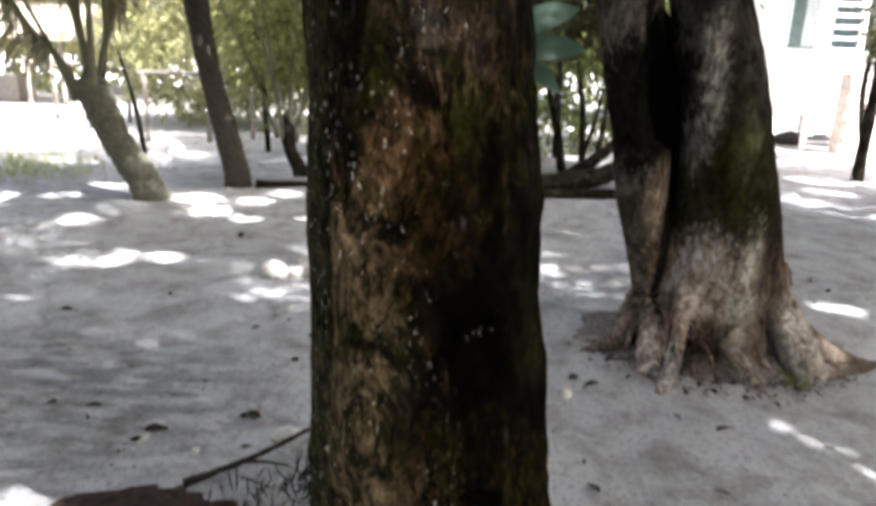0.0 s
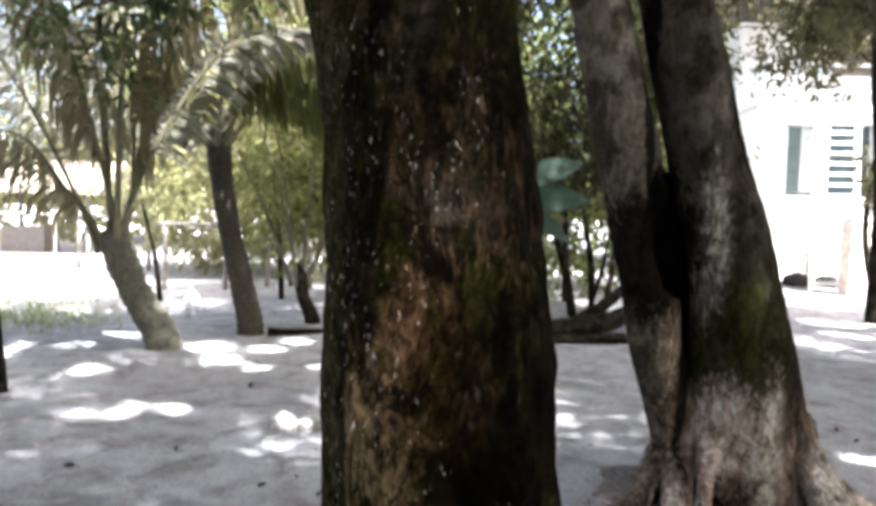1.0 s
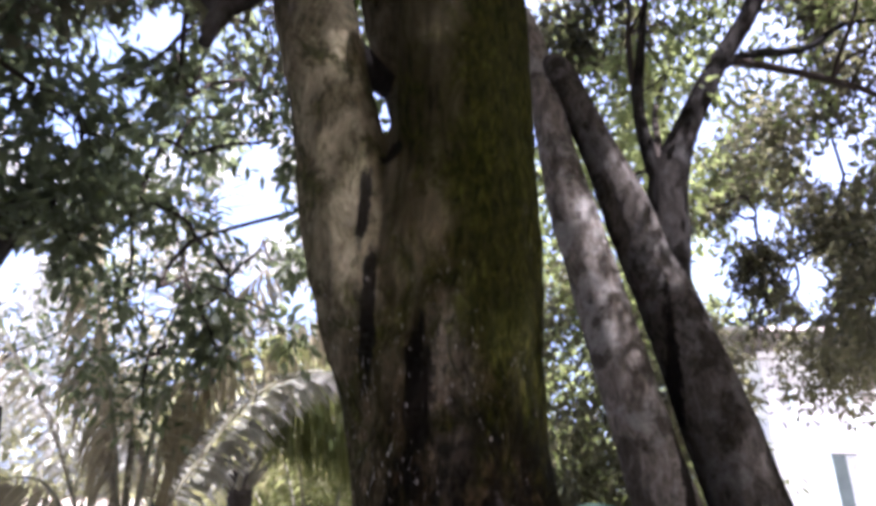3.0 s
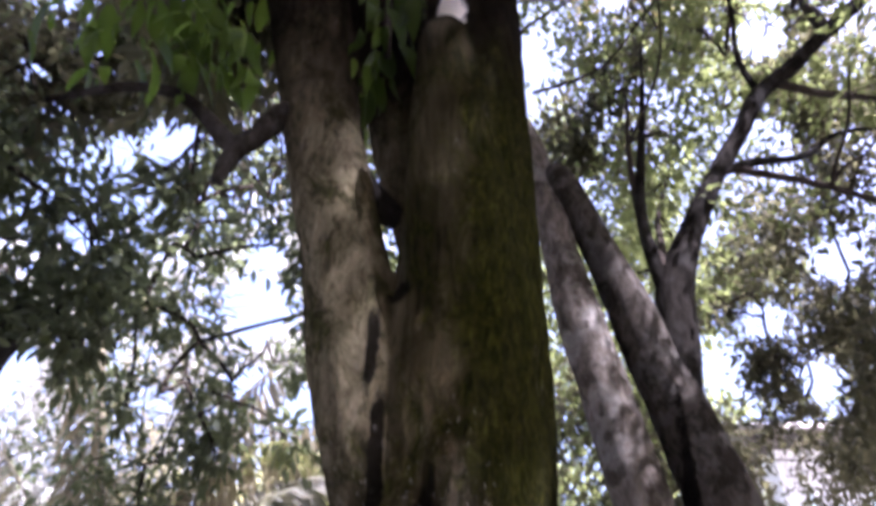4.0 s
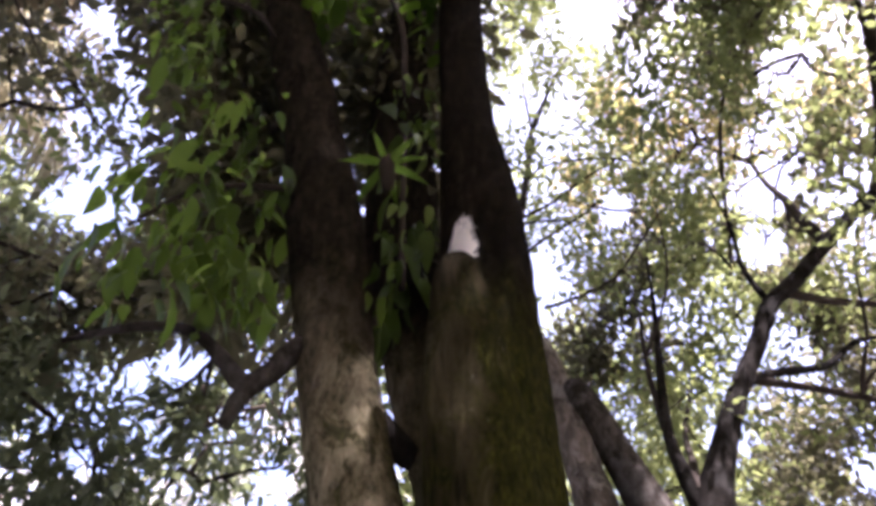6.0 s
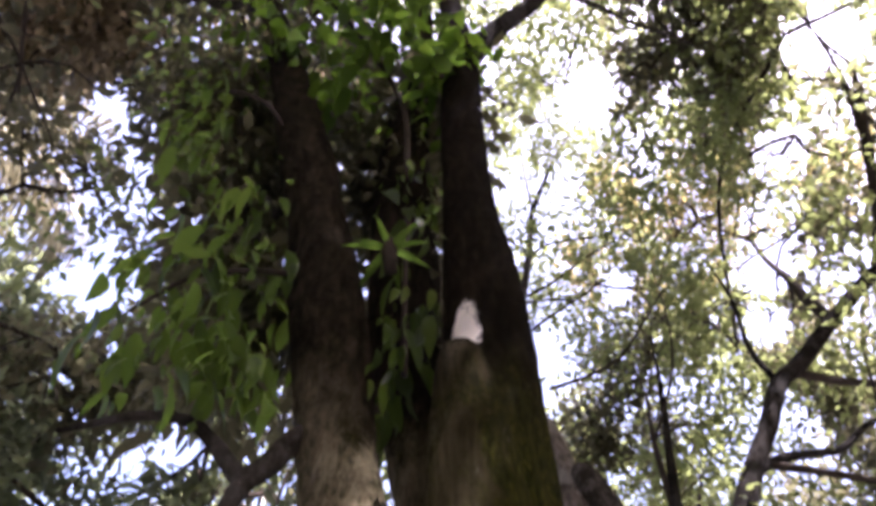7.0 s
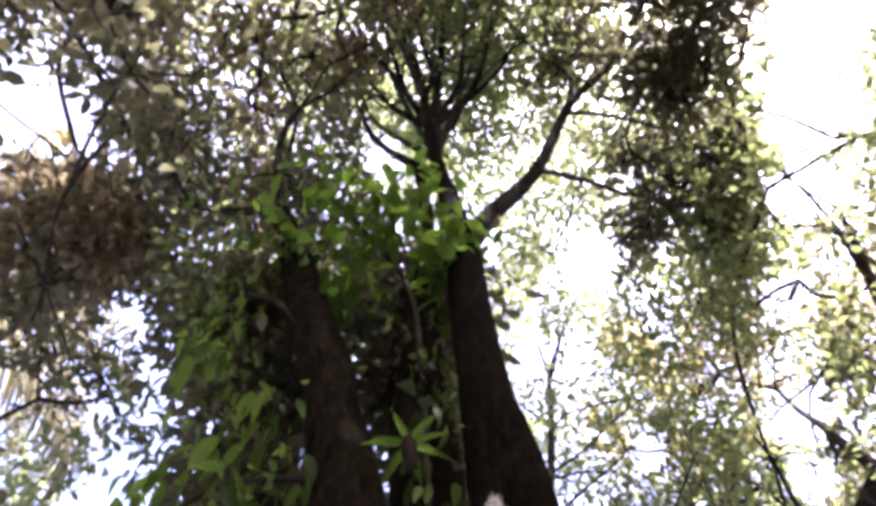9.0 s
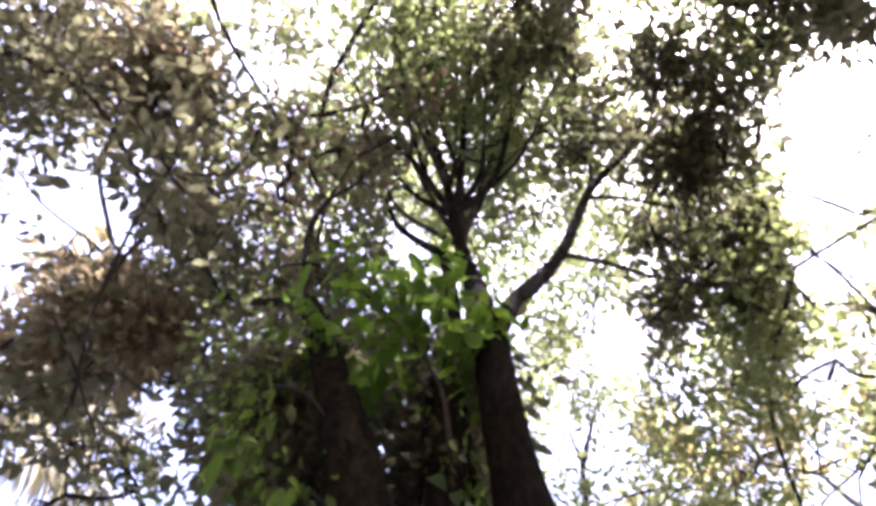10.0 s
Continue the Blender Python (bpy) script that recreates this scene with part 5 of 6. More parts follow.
make_tree("leafy tree beyond the palms", [(0.6, 11.6, -0.1, 0.2), (0.5, 11.2, 2.0, 0.16), (0.3, 9.8, 4.6, 0.12), (0.2, 8.4, 6.6, 0.09)], c, rad, 46000, (0.088, 0.040), M_LEAF, 25)
c, rad = cloud(26, 40, (-3.2, -3.5, 8.6), (3.2, 4.0, 11.5), 0.45, 1.0)
make_tree("tall thin-leaved tree above the yard", [(-1.6, -5.6, -0.1, 0.28), (-1.5, -5.4, 3.0, 0.22), (-1.2, -4.8, 6.0, 0.17), (-0.6, -3.8, 9.0, 0.11)], c, rad, 46000, (0.08, 0.036), M_LEAF, 26)
# out of view: added to cut light on trunks and sand
c, rad = cloud(27, 40, (-6.0, -9.5, 5.0), (8.0, -3.5, 10.0), 0.8, 1.5)
make_tree("unseen heavy-crowned tree added to dim the light from behind", [(2.2, -7.6, -0.1, 0.32), (2.1, -7.4, 3.0, 0.26), (1.8, -7.0, 5.5, 0.2), (1.4, -6.4, 7.5, 0.13)], c, rad, 11000, (0.2, 0.085), M_LEAF_B, 27, 3)
# mostly out of view: blocks sun that would fall on the sand
c, rad = cloud(29, 36, (-0.5, -6.5, 7.4), (7.0, 0.5, 10.5), 0.5, 1.1)
make_tree("tall leafy tree, mostly unseen, added to keep sun off the sand", [(7.4, -4.6, -0.1, 0.26), (7.2, -4.4, 3.0, 0.2), (6.4, -3.8, 6.0, 0.16), (4.6, -3.0, 8.4, 0.11)], c, rad, 28000, (0.11, 0.05), M_LEAF_B, 29)
# out of view: added to shade the yard from this side
c, rad = cloud(28, 30, (8.5, -4.0, 5.0), (13.0, 7.0, 9.5), 0.8, 1.5)
make_tree("unseen heavy-crowned tree added to shade the yard's far side", [(11.0, 1.0, -0.1, 0.32), (11.0, 1.2, 3.0, 0.26), (10.6, 1.5, 5.5, 0.2), (10.2, 1.8, 7.2, 0.13)], c, rad, 14000, (0.2, 0.085), M_LEAF_B, 28, 3)


# only its edge in view: added to keep sun off sand and limb
c, rad = cloud(30, 30, (4.6, 1.8, 6.6), (10.0, 8.0, 9.6), 0.6, 1.2)
make_tree("leafy tree added between yard and house to shade the sand", [(9.4, 5.2, -0.1, 0.24), (9.3, 5.2, 2.5, 0.2), (8.8, 5.0, 5.0, 0.16), (7.8, 4.8, 7.0, 0.11)], c, rad, 27000, (0.13, 0.06), M_LEAF_B, 30, 3)


def make_masses(label, trunk, rows, seed, leaf=(0.10, 0.048), mat=None, each=1150, bunches=7):
    """A tree whose crown is a few dense dark masses."""
    c = [mass_at(az, el, d) for az, el, d, r in rows]
    rad = [(r, r, r * 0.8) for az, el, d, r in rows]
    lobes, radii = [], []
    r = np.random.default_rng(seed)
    for p0, q in zip(c, rad):
        for _ in range(bunches):
            o = unit(r.normal(0, 1, 3)) * q[0] * r.uniform(0.25, 1.35)
            lobes.append(tuple(np.array(p0) + o))
            radii.append(q[0] * r.uniform(0.3, 0.6))
    make_tree(label, trunk, lobes, radii, each * len(rows), leaf, mat or M_LEAF_B, seed, 2, 0.02)


make_masses("dark-leaved tree reaching over the yard", [(8.4, 3.4, -0.1, 0.22), (8.3, 3.4, 2.5, 0.18), (7.8, 3.3, 4.8, 0.12), (6.8, 3.2, 6.2, 0.06)],
            ((81, 73, 7.0, 0.75), (43.5, 62.5, 7.0, 0.72), (61, 70, 6.8, 0.62), (91, 62, 7.2, 0.7), (39, 47, 7.5, 0.75), (53, 53, 7.2, 0.5), (103, 80, 7.4, 0.6), (52, 66, 7.0, 0.5), (36, 58, 7.2, 0.4), (50, 68.5, 6.8, 0.45), (38, 65.5, 6.9, 0.40), (44, 60, 7.0, 0.45), (69, 71.5, 6.8, 0.45), (95, 74, 6.9, 0.5)), 41, (0.12, 0.056), each=700)
make_masses("dark-leaved tree leaning in from the clearing", [(-6.2, 1.6, -0.1, 0.24), (-6.1, 1.7, 2.2, 0.19), (-5.4, 2.0, 4.4, 0.15), (-4.4, 2.4, 5.8, 0.10)],
            ((-75, 55.6, 6.4, 0.8), (-113, 67, 6.8, 0.75), (-106, 58, 7.0, 0.6), (-63, 62, 6.4, 0.62), (-40, 40.5, 6.2, 0.62), (-58, 51.5, 6.4, 0.45), (-76, 66, 6.8, 0.5)), 42)
make_masses("tree with withered brown leaves", [(-7.0, -0.6, -0.1, 0.2), (-6.9, -0.5, 2.2, 0.14), (-6.4, 0.0, 4.4, 0.09), (-5.8, 0.4, 5.6, 0.05)],
            ((-75, 60.9, 5.8, 0.42), (-75, 55.6, 6.0, 0.42), (-112, 67.3, 6.2, 0.42), (-81, 59.9, 6.6, 0.42)), 46, (0.12, 0.045), M_LEAF_BROWN)
make_masses("tree with brownish leaves above the fork", [(-2.2, -3.7, -0.1, 0.14), (-2.1, -3.6, 3.0, 0.11), (-1.9, -3.0, 5.5, 0.08), (-1.5, -2.2, 7.4, 0.05)],
            ((-37, 70.3, 6.6, 0.5), (-52, 69.3, 6.6, 0.5), (-79, 80.8, 6.6, 0.5), (-74, 74.1, 6.6, 0.5), (-104, 84.3, 6.6, 0.5), (-100, 74.8, 6.6, 0.5)), 47, (0.085, 0.038), M_LEAF_BROWN, 750)
make_masses("tree with warm olive leaves beyond the hollow tree", [(8.8, 8.6, -0.1, 0.12), (8.7, 8.5, 2.4, 0.10), (8.0, 7.6, 4.6, 0.08), (6.6, 6.2, 6.2, 0.05)],
            ((33, 54.5, 8.0, 0.7), (24, 54.8, 8.0, 0.7), (42, 53.3, 8.0, 0.7), (16, 55.8, 8.0, 0.7), (33, 50.2, 8.0, 0.7)), 49, (0.074, 0.035), M_LEAF_WARM, 2400)
make_masses("low dark-leaved tree above the palms", [(-4.9, 5.3, -0.1, 0.12), (-4.8, 5.3, 1.6, 0.10), (-4.5, 5.2, 3.2, 0.09), (-4.2, 5.0, 4.4, 0.07)],
            [(-52 + 37 * halton(i, 2), 15 + 29 * halton(i, 3) ** 0.8, 5.6 + 2.6 * halton(i, 5), 0.20 + 0.22 * halton(i, 7)) for i in range(3, 49) if clear_of_sight_gaps(-52 + 37 * halton(i, 2), 15 + 29 * halton(i, 3) ** 0.8)], 43, (0.15, 0.058), M_LEAF_COOL, 310, 3)
make_masses("dark-leaved tree before the house", [(6.3, 10.4, -0.1, 0.09), (6.3, 10.4, 2.0, 0.075), (5.9, 10.0, 3.9, 0.07), (5.4, 9.0, 5.2, 0.06)],
            ((27.5, 18.5, 10.5, 0.9), (31, 22, 10.0, 0.75), (34.5, 40.4, 8.0, 0.6), (24, 47, 7.5, 0.5), (33, 33, 8.5, 0.55), (9, 42.9, 7.5, 0.42), (13, 46.0, 7.5, 0.42), (7, 38.8, 7.5, 0.42), (13, 40.0, 7.5, 0.42), (24, 21, 9.0, 0.45), (20.5, 26, 9.0, 0.45), (22, 18.5, 9.5, 0.4)), 44)
# out of view: leaf masses placed along sun rays to shade the yard
make_masses("unseen dark-leaved masses added to shade trunks and sand", [(-2.6, -2.8, -0.1, 0.2), (-2.6, -2.8, 2.0, 0.17), (-2.2, -2.7, 3.6, 0.14), (-1.6, -2.6, 4.8, 0.10)],
            ((180, 38, 5.0, 1.1), (150, 30, 5.2, 1.1), (-150, 30, 5.0, 1.1), (165, 58, 5.5, 1.0), (-165, 56, 5.4, 1.0), (128, 36, 5.6, 1.1), (-125, 36, 5.4, 1.1), (93, 49, 6.3, 1.0), (101, 46, 6.5, 1.0), (86, 49, 6.2, 0.9), (110, 44, 6.3, 0.9), (71, 35, 7.5, 1.0), (64, 36, 7.8, 0.9), (58, 30, 8.5, 1.0), (76, 42, 7.4, 1.0), (84, 40, 6.8, 1.0), (68, 41, 8.0, 0.9), (95, 40, 6.6, 1.0), (62, 30, 8.8, 1.0), (78, 33, 8.2, 1.0), (107, 60, 9.6, 0.8), (113, 61, 10.4, 0.9), (105, 56, 10.0, 0.9), (118, 58, 9.4, 0.9), (68, 31, 9.5, 1.1), (60, 33, 9.5, 1.0), (73, 30, 8.6, 1.0), (66, 27, 9.8, 1.0)), 45, (0.16, 0.08), each=1400)


# ---------------------------------------------------------------- far greenery
def make_hedge(label, lo, hi, n, count, leaf, mat, seed, r=(0.6, 1.2)):
    c, rad = cloud(seed, n, lo, hi, *r)
    ob = part("shrubbery", clump_leaves("shrubbery", c, rad, count, leaf[0], leaf[1], seed), mat)
    return tagged(ob, label, "shrubs", kind="stuff")


make_hedge("dense leafy undergrowth behind the yard", (-0.6, 12.0, 0.4), (4.6, 15.5, 4.6), 34, 17000, (0.16, 0.07), M_LEAF, 31)
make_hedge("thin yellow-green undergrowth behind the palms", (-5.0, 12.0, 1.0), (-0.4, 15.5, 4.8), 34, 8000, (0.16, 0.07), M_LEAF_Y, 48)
make_hedge("dark green leafy growth behind the palm clump", (-2.9, 9.6, 1.2), (-0.9, 11.2, 4.4), 26, 7000, (0.17, 0.05), M_LEAF_FRESH, 52, (0.4, 0.8))
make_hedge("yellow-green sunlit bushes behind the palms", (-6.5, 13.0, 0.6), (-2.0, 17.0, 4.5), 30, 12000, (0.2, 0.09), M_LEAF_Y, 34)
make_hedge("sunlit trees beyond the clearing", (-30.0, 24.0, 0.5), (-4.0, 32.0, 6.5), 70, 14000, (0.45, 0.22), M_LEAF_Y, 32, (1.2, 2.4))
make_hedge("tall trees behind the undergrowth", (-6.0, 18.0, 3.0), (7.0, 26.0, 12.0), 60, 15000, (0.33, 0.16), M_LEAF, 33, (1.0, 2.0))
make_hedge("tall trees beyond the clearing, paled by haze in their leaf colour", (-26.0, 17.0, 4.0), (-4.0, 26.0, 15.0), 80, 26000, (0.34, 0.15), M_LEAF_PALE, 39, (0.9, 2.0))
make_hedge("shaded bushes behind the hollow tree", (0.1, 8.8, 1.7), (2.9, 10.8, 5.6), 30, 11000, (0.13, 0.055), M_LEAF_B, 40, (0.4, 0.8))
make_hedge("trees behind the house", (8.0, 27.0, 1.0), (30.0, 34.0, 12.0), 60, 8000, (0.46, 0.22), M_LEAF, 35, (1.2, 2.4))
# the next three stand out of view and only hold off light
make_hedge("unseen trees added behind the yard to hold off light", (-14.0, -11.0, 0.4), (14.0, -6.5, 9.5), 80, 10000, (0.5, 0.25), M_LEAF, 36, (1.2, 2.4))
make_hedge("unseen trees added along one flank to hold off light", (-16.0, -10.0, 0.5), (-11.0, 6.0, 7.0), 40, 5000, (0.46, 0.22), M_LEAF, 37, (1.2, 2.2))
make_hedge("unseen trees added along the other flank to hold off light", (12.0, -10.0, 0.5), (16.0, 8.0, 7.0), 40, 5000, (0.46, 0.22), M_LEAF, 38, (1.2, 2.2))


# ---------------------------------------------------------------- saplings, logs, broad-leaved plant
def make_sapling(base, top, r):
    ob = Geo()
    b, t = np.array(base, float), np.array(top, float)
    tube(ob, [(b[0], b[1], -0.05, r * 1.2), (*((b + t) / 2 + np.array([0.04, 0, 0])), r), (*t, r * 0.5)], 0.1, 10)
    return tagged(part("sapling_stem", ob, M_BARK_FAR), "thin bare sapling stem leaning in the undergrowth", "sapling", "saplings behind the hollow tree")


for b, t, r in (((1.72, 10.0, 0), (1.35, 10.0, 1.4), 0.06), ((2.2, 11.0, 0), (2.0, 11.0, 1.6), 0.05), ((2.45, 11.2, 0), (2.6, 11.1, 1.9), 0.045), ((1.3, 10.6, 0), (1.0, 10.6, 1.7), 0.04), ((2.0, 10.4, 0), (2.3, 10.4, 1.2), 0.03),
                ((1.85, 11.6, 0), (1.7, 11.6, 2.6), 0.05), ((-0.6, 11.5, 0), (-0.4, 11.5, 3.0), 0.05), ((-1.2, 12.0, 0), (-1.5, 12.0, 3.0), 0.06), ((-2.9, 11.0, 0), (-3.1, 11.0, 2.4), 0.04), ((-3.56, 5.1, 0), (-3.9, 5.1, 2.6), 0.05)):
    make_sapling(b, t, r)


def make_log(pts, label):
    g = Geo()
    tube(g, pts, 0.06, 18, lambda x, y, z, a: 1 + 0.12 * nz(x, y, z, 6.0) + 0.04 * nz(x, y, z, 25.0))
    tagged(part("fallen_log", g, M_BARK_FAR), label, "log", "logs on the sand")


make_log([(0.9, 8.2, 0.10, 0.11), (1.5, 8.25, 0.13, 0.13), (2.1, 8.6, 0.22, 0.12), (2.9, 9.0, 0.5, 0.08)], "dark twisted fallen log lying on the sand")
make_log([(1.0, 7.75, 0.05, 0.05), (1.6, 7.85, 0.06, 0.065), (2.1, 7.9, 0.06, 0.06), (2.6, 8.0, 0.05, 0.04)], "thin grey fallen branch on the sand")
make_log([(1.3, 8.5, 0.06, 0.07), (1.9, 8.9, 0.3, 0.08), (2.4, 9.4, 0.6, 0.06)], "fallen bough propped over another log")
make_log([(-2.2, 7.75, 0.03, 0.07), (-1.9, 7.8, 0.03, 0.055), (-1.5, 8.0, 0.02, 0.04), (-1.1, 8.1, 0.0, 0.02)], "dark surface root running from the palm")

PLANT = thing("broad_leaf_plant", "bluish-green plant with large curved leaves", "plant", (0.62, 6.4, 0))
BLUE = broad_leaf_mesh("large_leaf", 0.62, 0.26, 9)
BLUE.materials.append(M_LEAF_BLUE)
g = Geo()
tube(g, [(0.62, 6.4, -0.05, 0.03), (0.60, 6.35, 0.7, 0.022), (0.58, 6.25, 1.35, 0.016), (0.56, 6.2, 1.8, 0.01)], 0.08, 8)
part("plant_stem", g, M_TWIG, PLANT)
for at, yaw, pitch, roll, size in (((0.58, 6.2, 1.78), 0.10, -0.45, 1.15, 1.0), ((0.58, 6.2, 1.60), 0.05, -0.15, 1.2, 1.05), ((0.58, 6.2, 1.5), 0.2, 0.35, 1.0, 0.9), ((0.58, 6.2, 1.75), 2.9, 0.2, 0.6, 0.9), ((0.58, 6.2, 1.45), 0.3, 0.8, 0.8, 0.8)):
    place_leaf(BLUE, PLANT, at, yaw, pitch, roll, size)


# ---------------------------------------------------------------- loose things on the sand
def make_rock(at, size, label, seed, mat=None):
    r = np.random.default_rng(seed)
    bm = bmesh.new()
    bmesh.ops.create_icosphere(bm, subdivisions=3, radius=1.0)
    o = r.uniform(0, 50, 3)
    for v in bm.verts:
        k = 1 + 0.35 * noise.noise(v.co * 1.3 + Vector(o)) + 0.12 * noise.noise(v.co * 4 + Vector(o))
        v.co = Vector((v.co.x * size[0], v.co.y * size[1], max(v.co.z, -0.35) * size[2])) * k
    me = bpy.data.meshes.new("stone")
    bm.to_mesh(me)
    bm.free()
    me.polygons.foreach_set("use_smooth", [True] * len(me.polygons))
    ob = part("stone", me, mat or M_STONE)
    ob.location = (at[0], at[1], ground_height(at[0], at[1]) + size[2] * 0.2)
    ob.rotation_euler[2] = r.uniform(0, 6)
    tagged(ob, label, "stone")


make_rock((-1.17, 4.46), (0.13, 0.10, 0.10), "pale rough stone half sunk in the sand", 1)
make_rock((-0.97, 4.52), (0.17, 0.10, 0.085), "pale rough stone half sunk in the sand", 2)
make_rock((-1.05, 4.85), (0.07, 0.05, 0.03), "small flat grey stone", 3)
make_rock((7.95, 15.8), (0.55, 0.35, 0.24), "dark heap of stones by the house", 4, M_HEAP)
make_rock((8.58, 15.85), (0.42, 0.3, 0.2), "dark stone by the house", 5, M_HEAP)
make_rock((-4.1, 10.2), (0.16, 0.14, 0.14), "grey stone at a post's foot", 6)
make_rock((0.58, 2.80), (0.035, 0.03, 0.035), "small pale pebble on the sand", 7)
make_rock((-1.14, 2.33), (0.035, 0.02, 0.015), "small pale pebble on the sand", 8)
make_rock((-0.92, 2.27), (0.03, 0.02, 0.015), "small pale pebble on the sand", 9)
make_rock((-0.60, 2.42), (0.06, 0.05, 0.03), "pale chip of stone", 10)
make_rock((-0.46, 2.30), (0.05, 0.06, 0.04), "pale chip of stone by the trunk", 11)


def make_soil_collar():
    g = Geo()
    n, m, verts, faces = 90, 9, [], []
    for j in range(m):
        for i in range(n):
            a, u = -math.pi + 2 * math.pi * i / (n - 1), j / (m - 1)
            x = 1.45 + math.cos(a) * (0.30 + 0.42 * u) * (1 + 0.25 * nz(math.cos(a), math.sin(a), 3, 2.5))
            y = 3.56 + math.sin(a) * (0.26 + 0.40 * u) * (1 + 0.25 * nz(math.cos(a), math.sin(a), 5, 2.5))
            h = 0.10 * (1 - u) ** 1.4 + (1 - u) * (0.05 * nz(x, y, 1, 16.0) + 0.035 * nz(x, y, 2, 45.0)) - 0.012
            verts.append((x, y, ground_height(x, y) + h))
    for j in range(m - 1):
        faces += [(j * n + i, j * n + i + 1, (j + 1) * n + i + 1, (j + 1) * n + i) for i in range(n - 1)]
    g.add(verts, faces)
    tagged(part("soil_collar", g, M_SOIL), "crumbly grey-brown soil heaped round the hollow tree's foot", "soil heap")
    r = np.random.default_rng(91)
    k = 420
    a, d = r.uniform(-3.0, 0.0, k), r.uniform(0.85, 1.35, k)
    x, y = 1.45 + np.cos(a) * 0.60 * d, 3.56 + np.sin(a) * 0.56 * d
    z = np.array([ground_height(p, q) + 0.015 for p, q in zip(x, y)])
    size = r.uniform(0.015, 0.05, k)
    me = leaf_mesh("leaf_crumbs", np.stack([x, y, z], 1), unit(r.normal(0, 1, (k, 3)) * (1, 1, 0.3)), unit(r.normal(0, 0.4, (k, 3)) + np.array([0, 0, 1.0])), size, size * 0.45, 0.3)
    tagged(part("leaf_crumbs", me, M_CRUMB), "crumbs of bark and dry leaves round the roots", "leaf litter", kind="stuff")


make_soil_collar()


def make_mound():
    g = Geo()
    n, verts, faces = 26, [], []
    for j in range(n):
        for i in range(n):
            u, v = i / (n - 1) * 2 - 1, j / (n - 1) * 2 - 1
            d = max(0, 1 - math.hypot(u, v))
            x, y = -0.95 + u * 0.5, 1.78 + v * 0.30
            h = (0.11 * d**0.7 + 0.03 * nz(x, y, 1, 14.0) + 0.02 * nz(x, y, 2, 40.0)) if d > 0 else 0
            verts.append((x, y, ground_height(x, y) - 0.03 + h))
    for j in range(n - 1):
        faces += [(j * n + i, j * n + i + 1, (j + 1) * n + i + 1, (j + 1) * n + i) for i in range(n - 1)]
    g.add(verts, faces)
    tagged(part("soil_mound", g, M_DIRT), "low heap of dark crumbly soil by the trunk", "soil heap")


make_mound()
g = Geo()
tube(g, [(-0.86, 2.02, 0.03, 0.016), (-0.74, 2.12, 0.035, 0.012), (-0.62, 2.26, 0.03, 0.010), (-0.50, 2.40, 0.04, 0.008)], 0.03, 8, lambda x, y, z, a: 1 + 0.5 * nz(x, y, z, 30.0))
tube(g, [(-0.70, 2.16, 0.035, 0.008), (-0.60, 2.14, 0.05, 0.005), (-0.52, 2.12, 0.05, 0.003)], 0.03, 6)
tagged(part("fallen_twig", g, M_TWIG), "thin dark fallen twig on the sand", "twig")


def make_tuft(at, count, length, mat, label, seed, spread=0.05):
    r = np.random.default_rng(seed)
    pos = np.array((at[0], at[1], ground_height(*at))) + r.normal(0, 1, (count, 3)) * (spread, spread, 0.004)
    axis = unit(r.normal(0, 0.6, (count, 3)) + np.array([0, 0, 1.0]))
    tagged(part("grass_tuft", leaf_mesh("grass_tuft", pos, axis, unit(r.normal(0, 1, (count, 3))), length * r.uniform(0.5, 1.2, count), 0.006 + length * 0.01, 0.4), mat), label, "grass", kind="stuff")


make_tuft((-0.42, 2.02), 60, 0.17, M_TWIG, "dry dark wiry grass at the trunk's foot", 61, 0.07)
make_tuft((-0.62, 1.98), 30, 0.10, M_TWIG, "dry dark wiry grass at the trunk's foot", 62, 0.07)
make_tuft((-5.2, 8.3), 900, 0.16, M_GRASS, "patch of low sunlit grass in the clearing", 63, 0.55)
make_tuft((1.72, 2.98), 24, 0.10, M_GRASS, "small green tuft between the roots", 64, 0.03)
make_tuft((8.45, 15.75), 40, 0.55, M_TWIG, "dry twigs sprouting from the stone heap", 66, 0.22)
make_tuft((-6.3, 8.9), 900, 0.16, M_GRASS, "patch of low sunlit grass in the clearing", 65, 0.7)


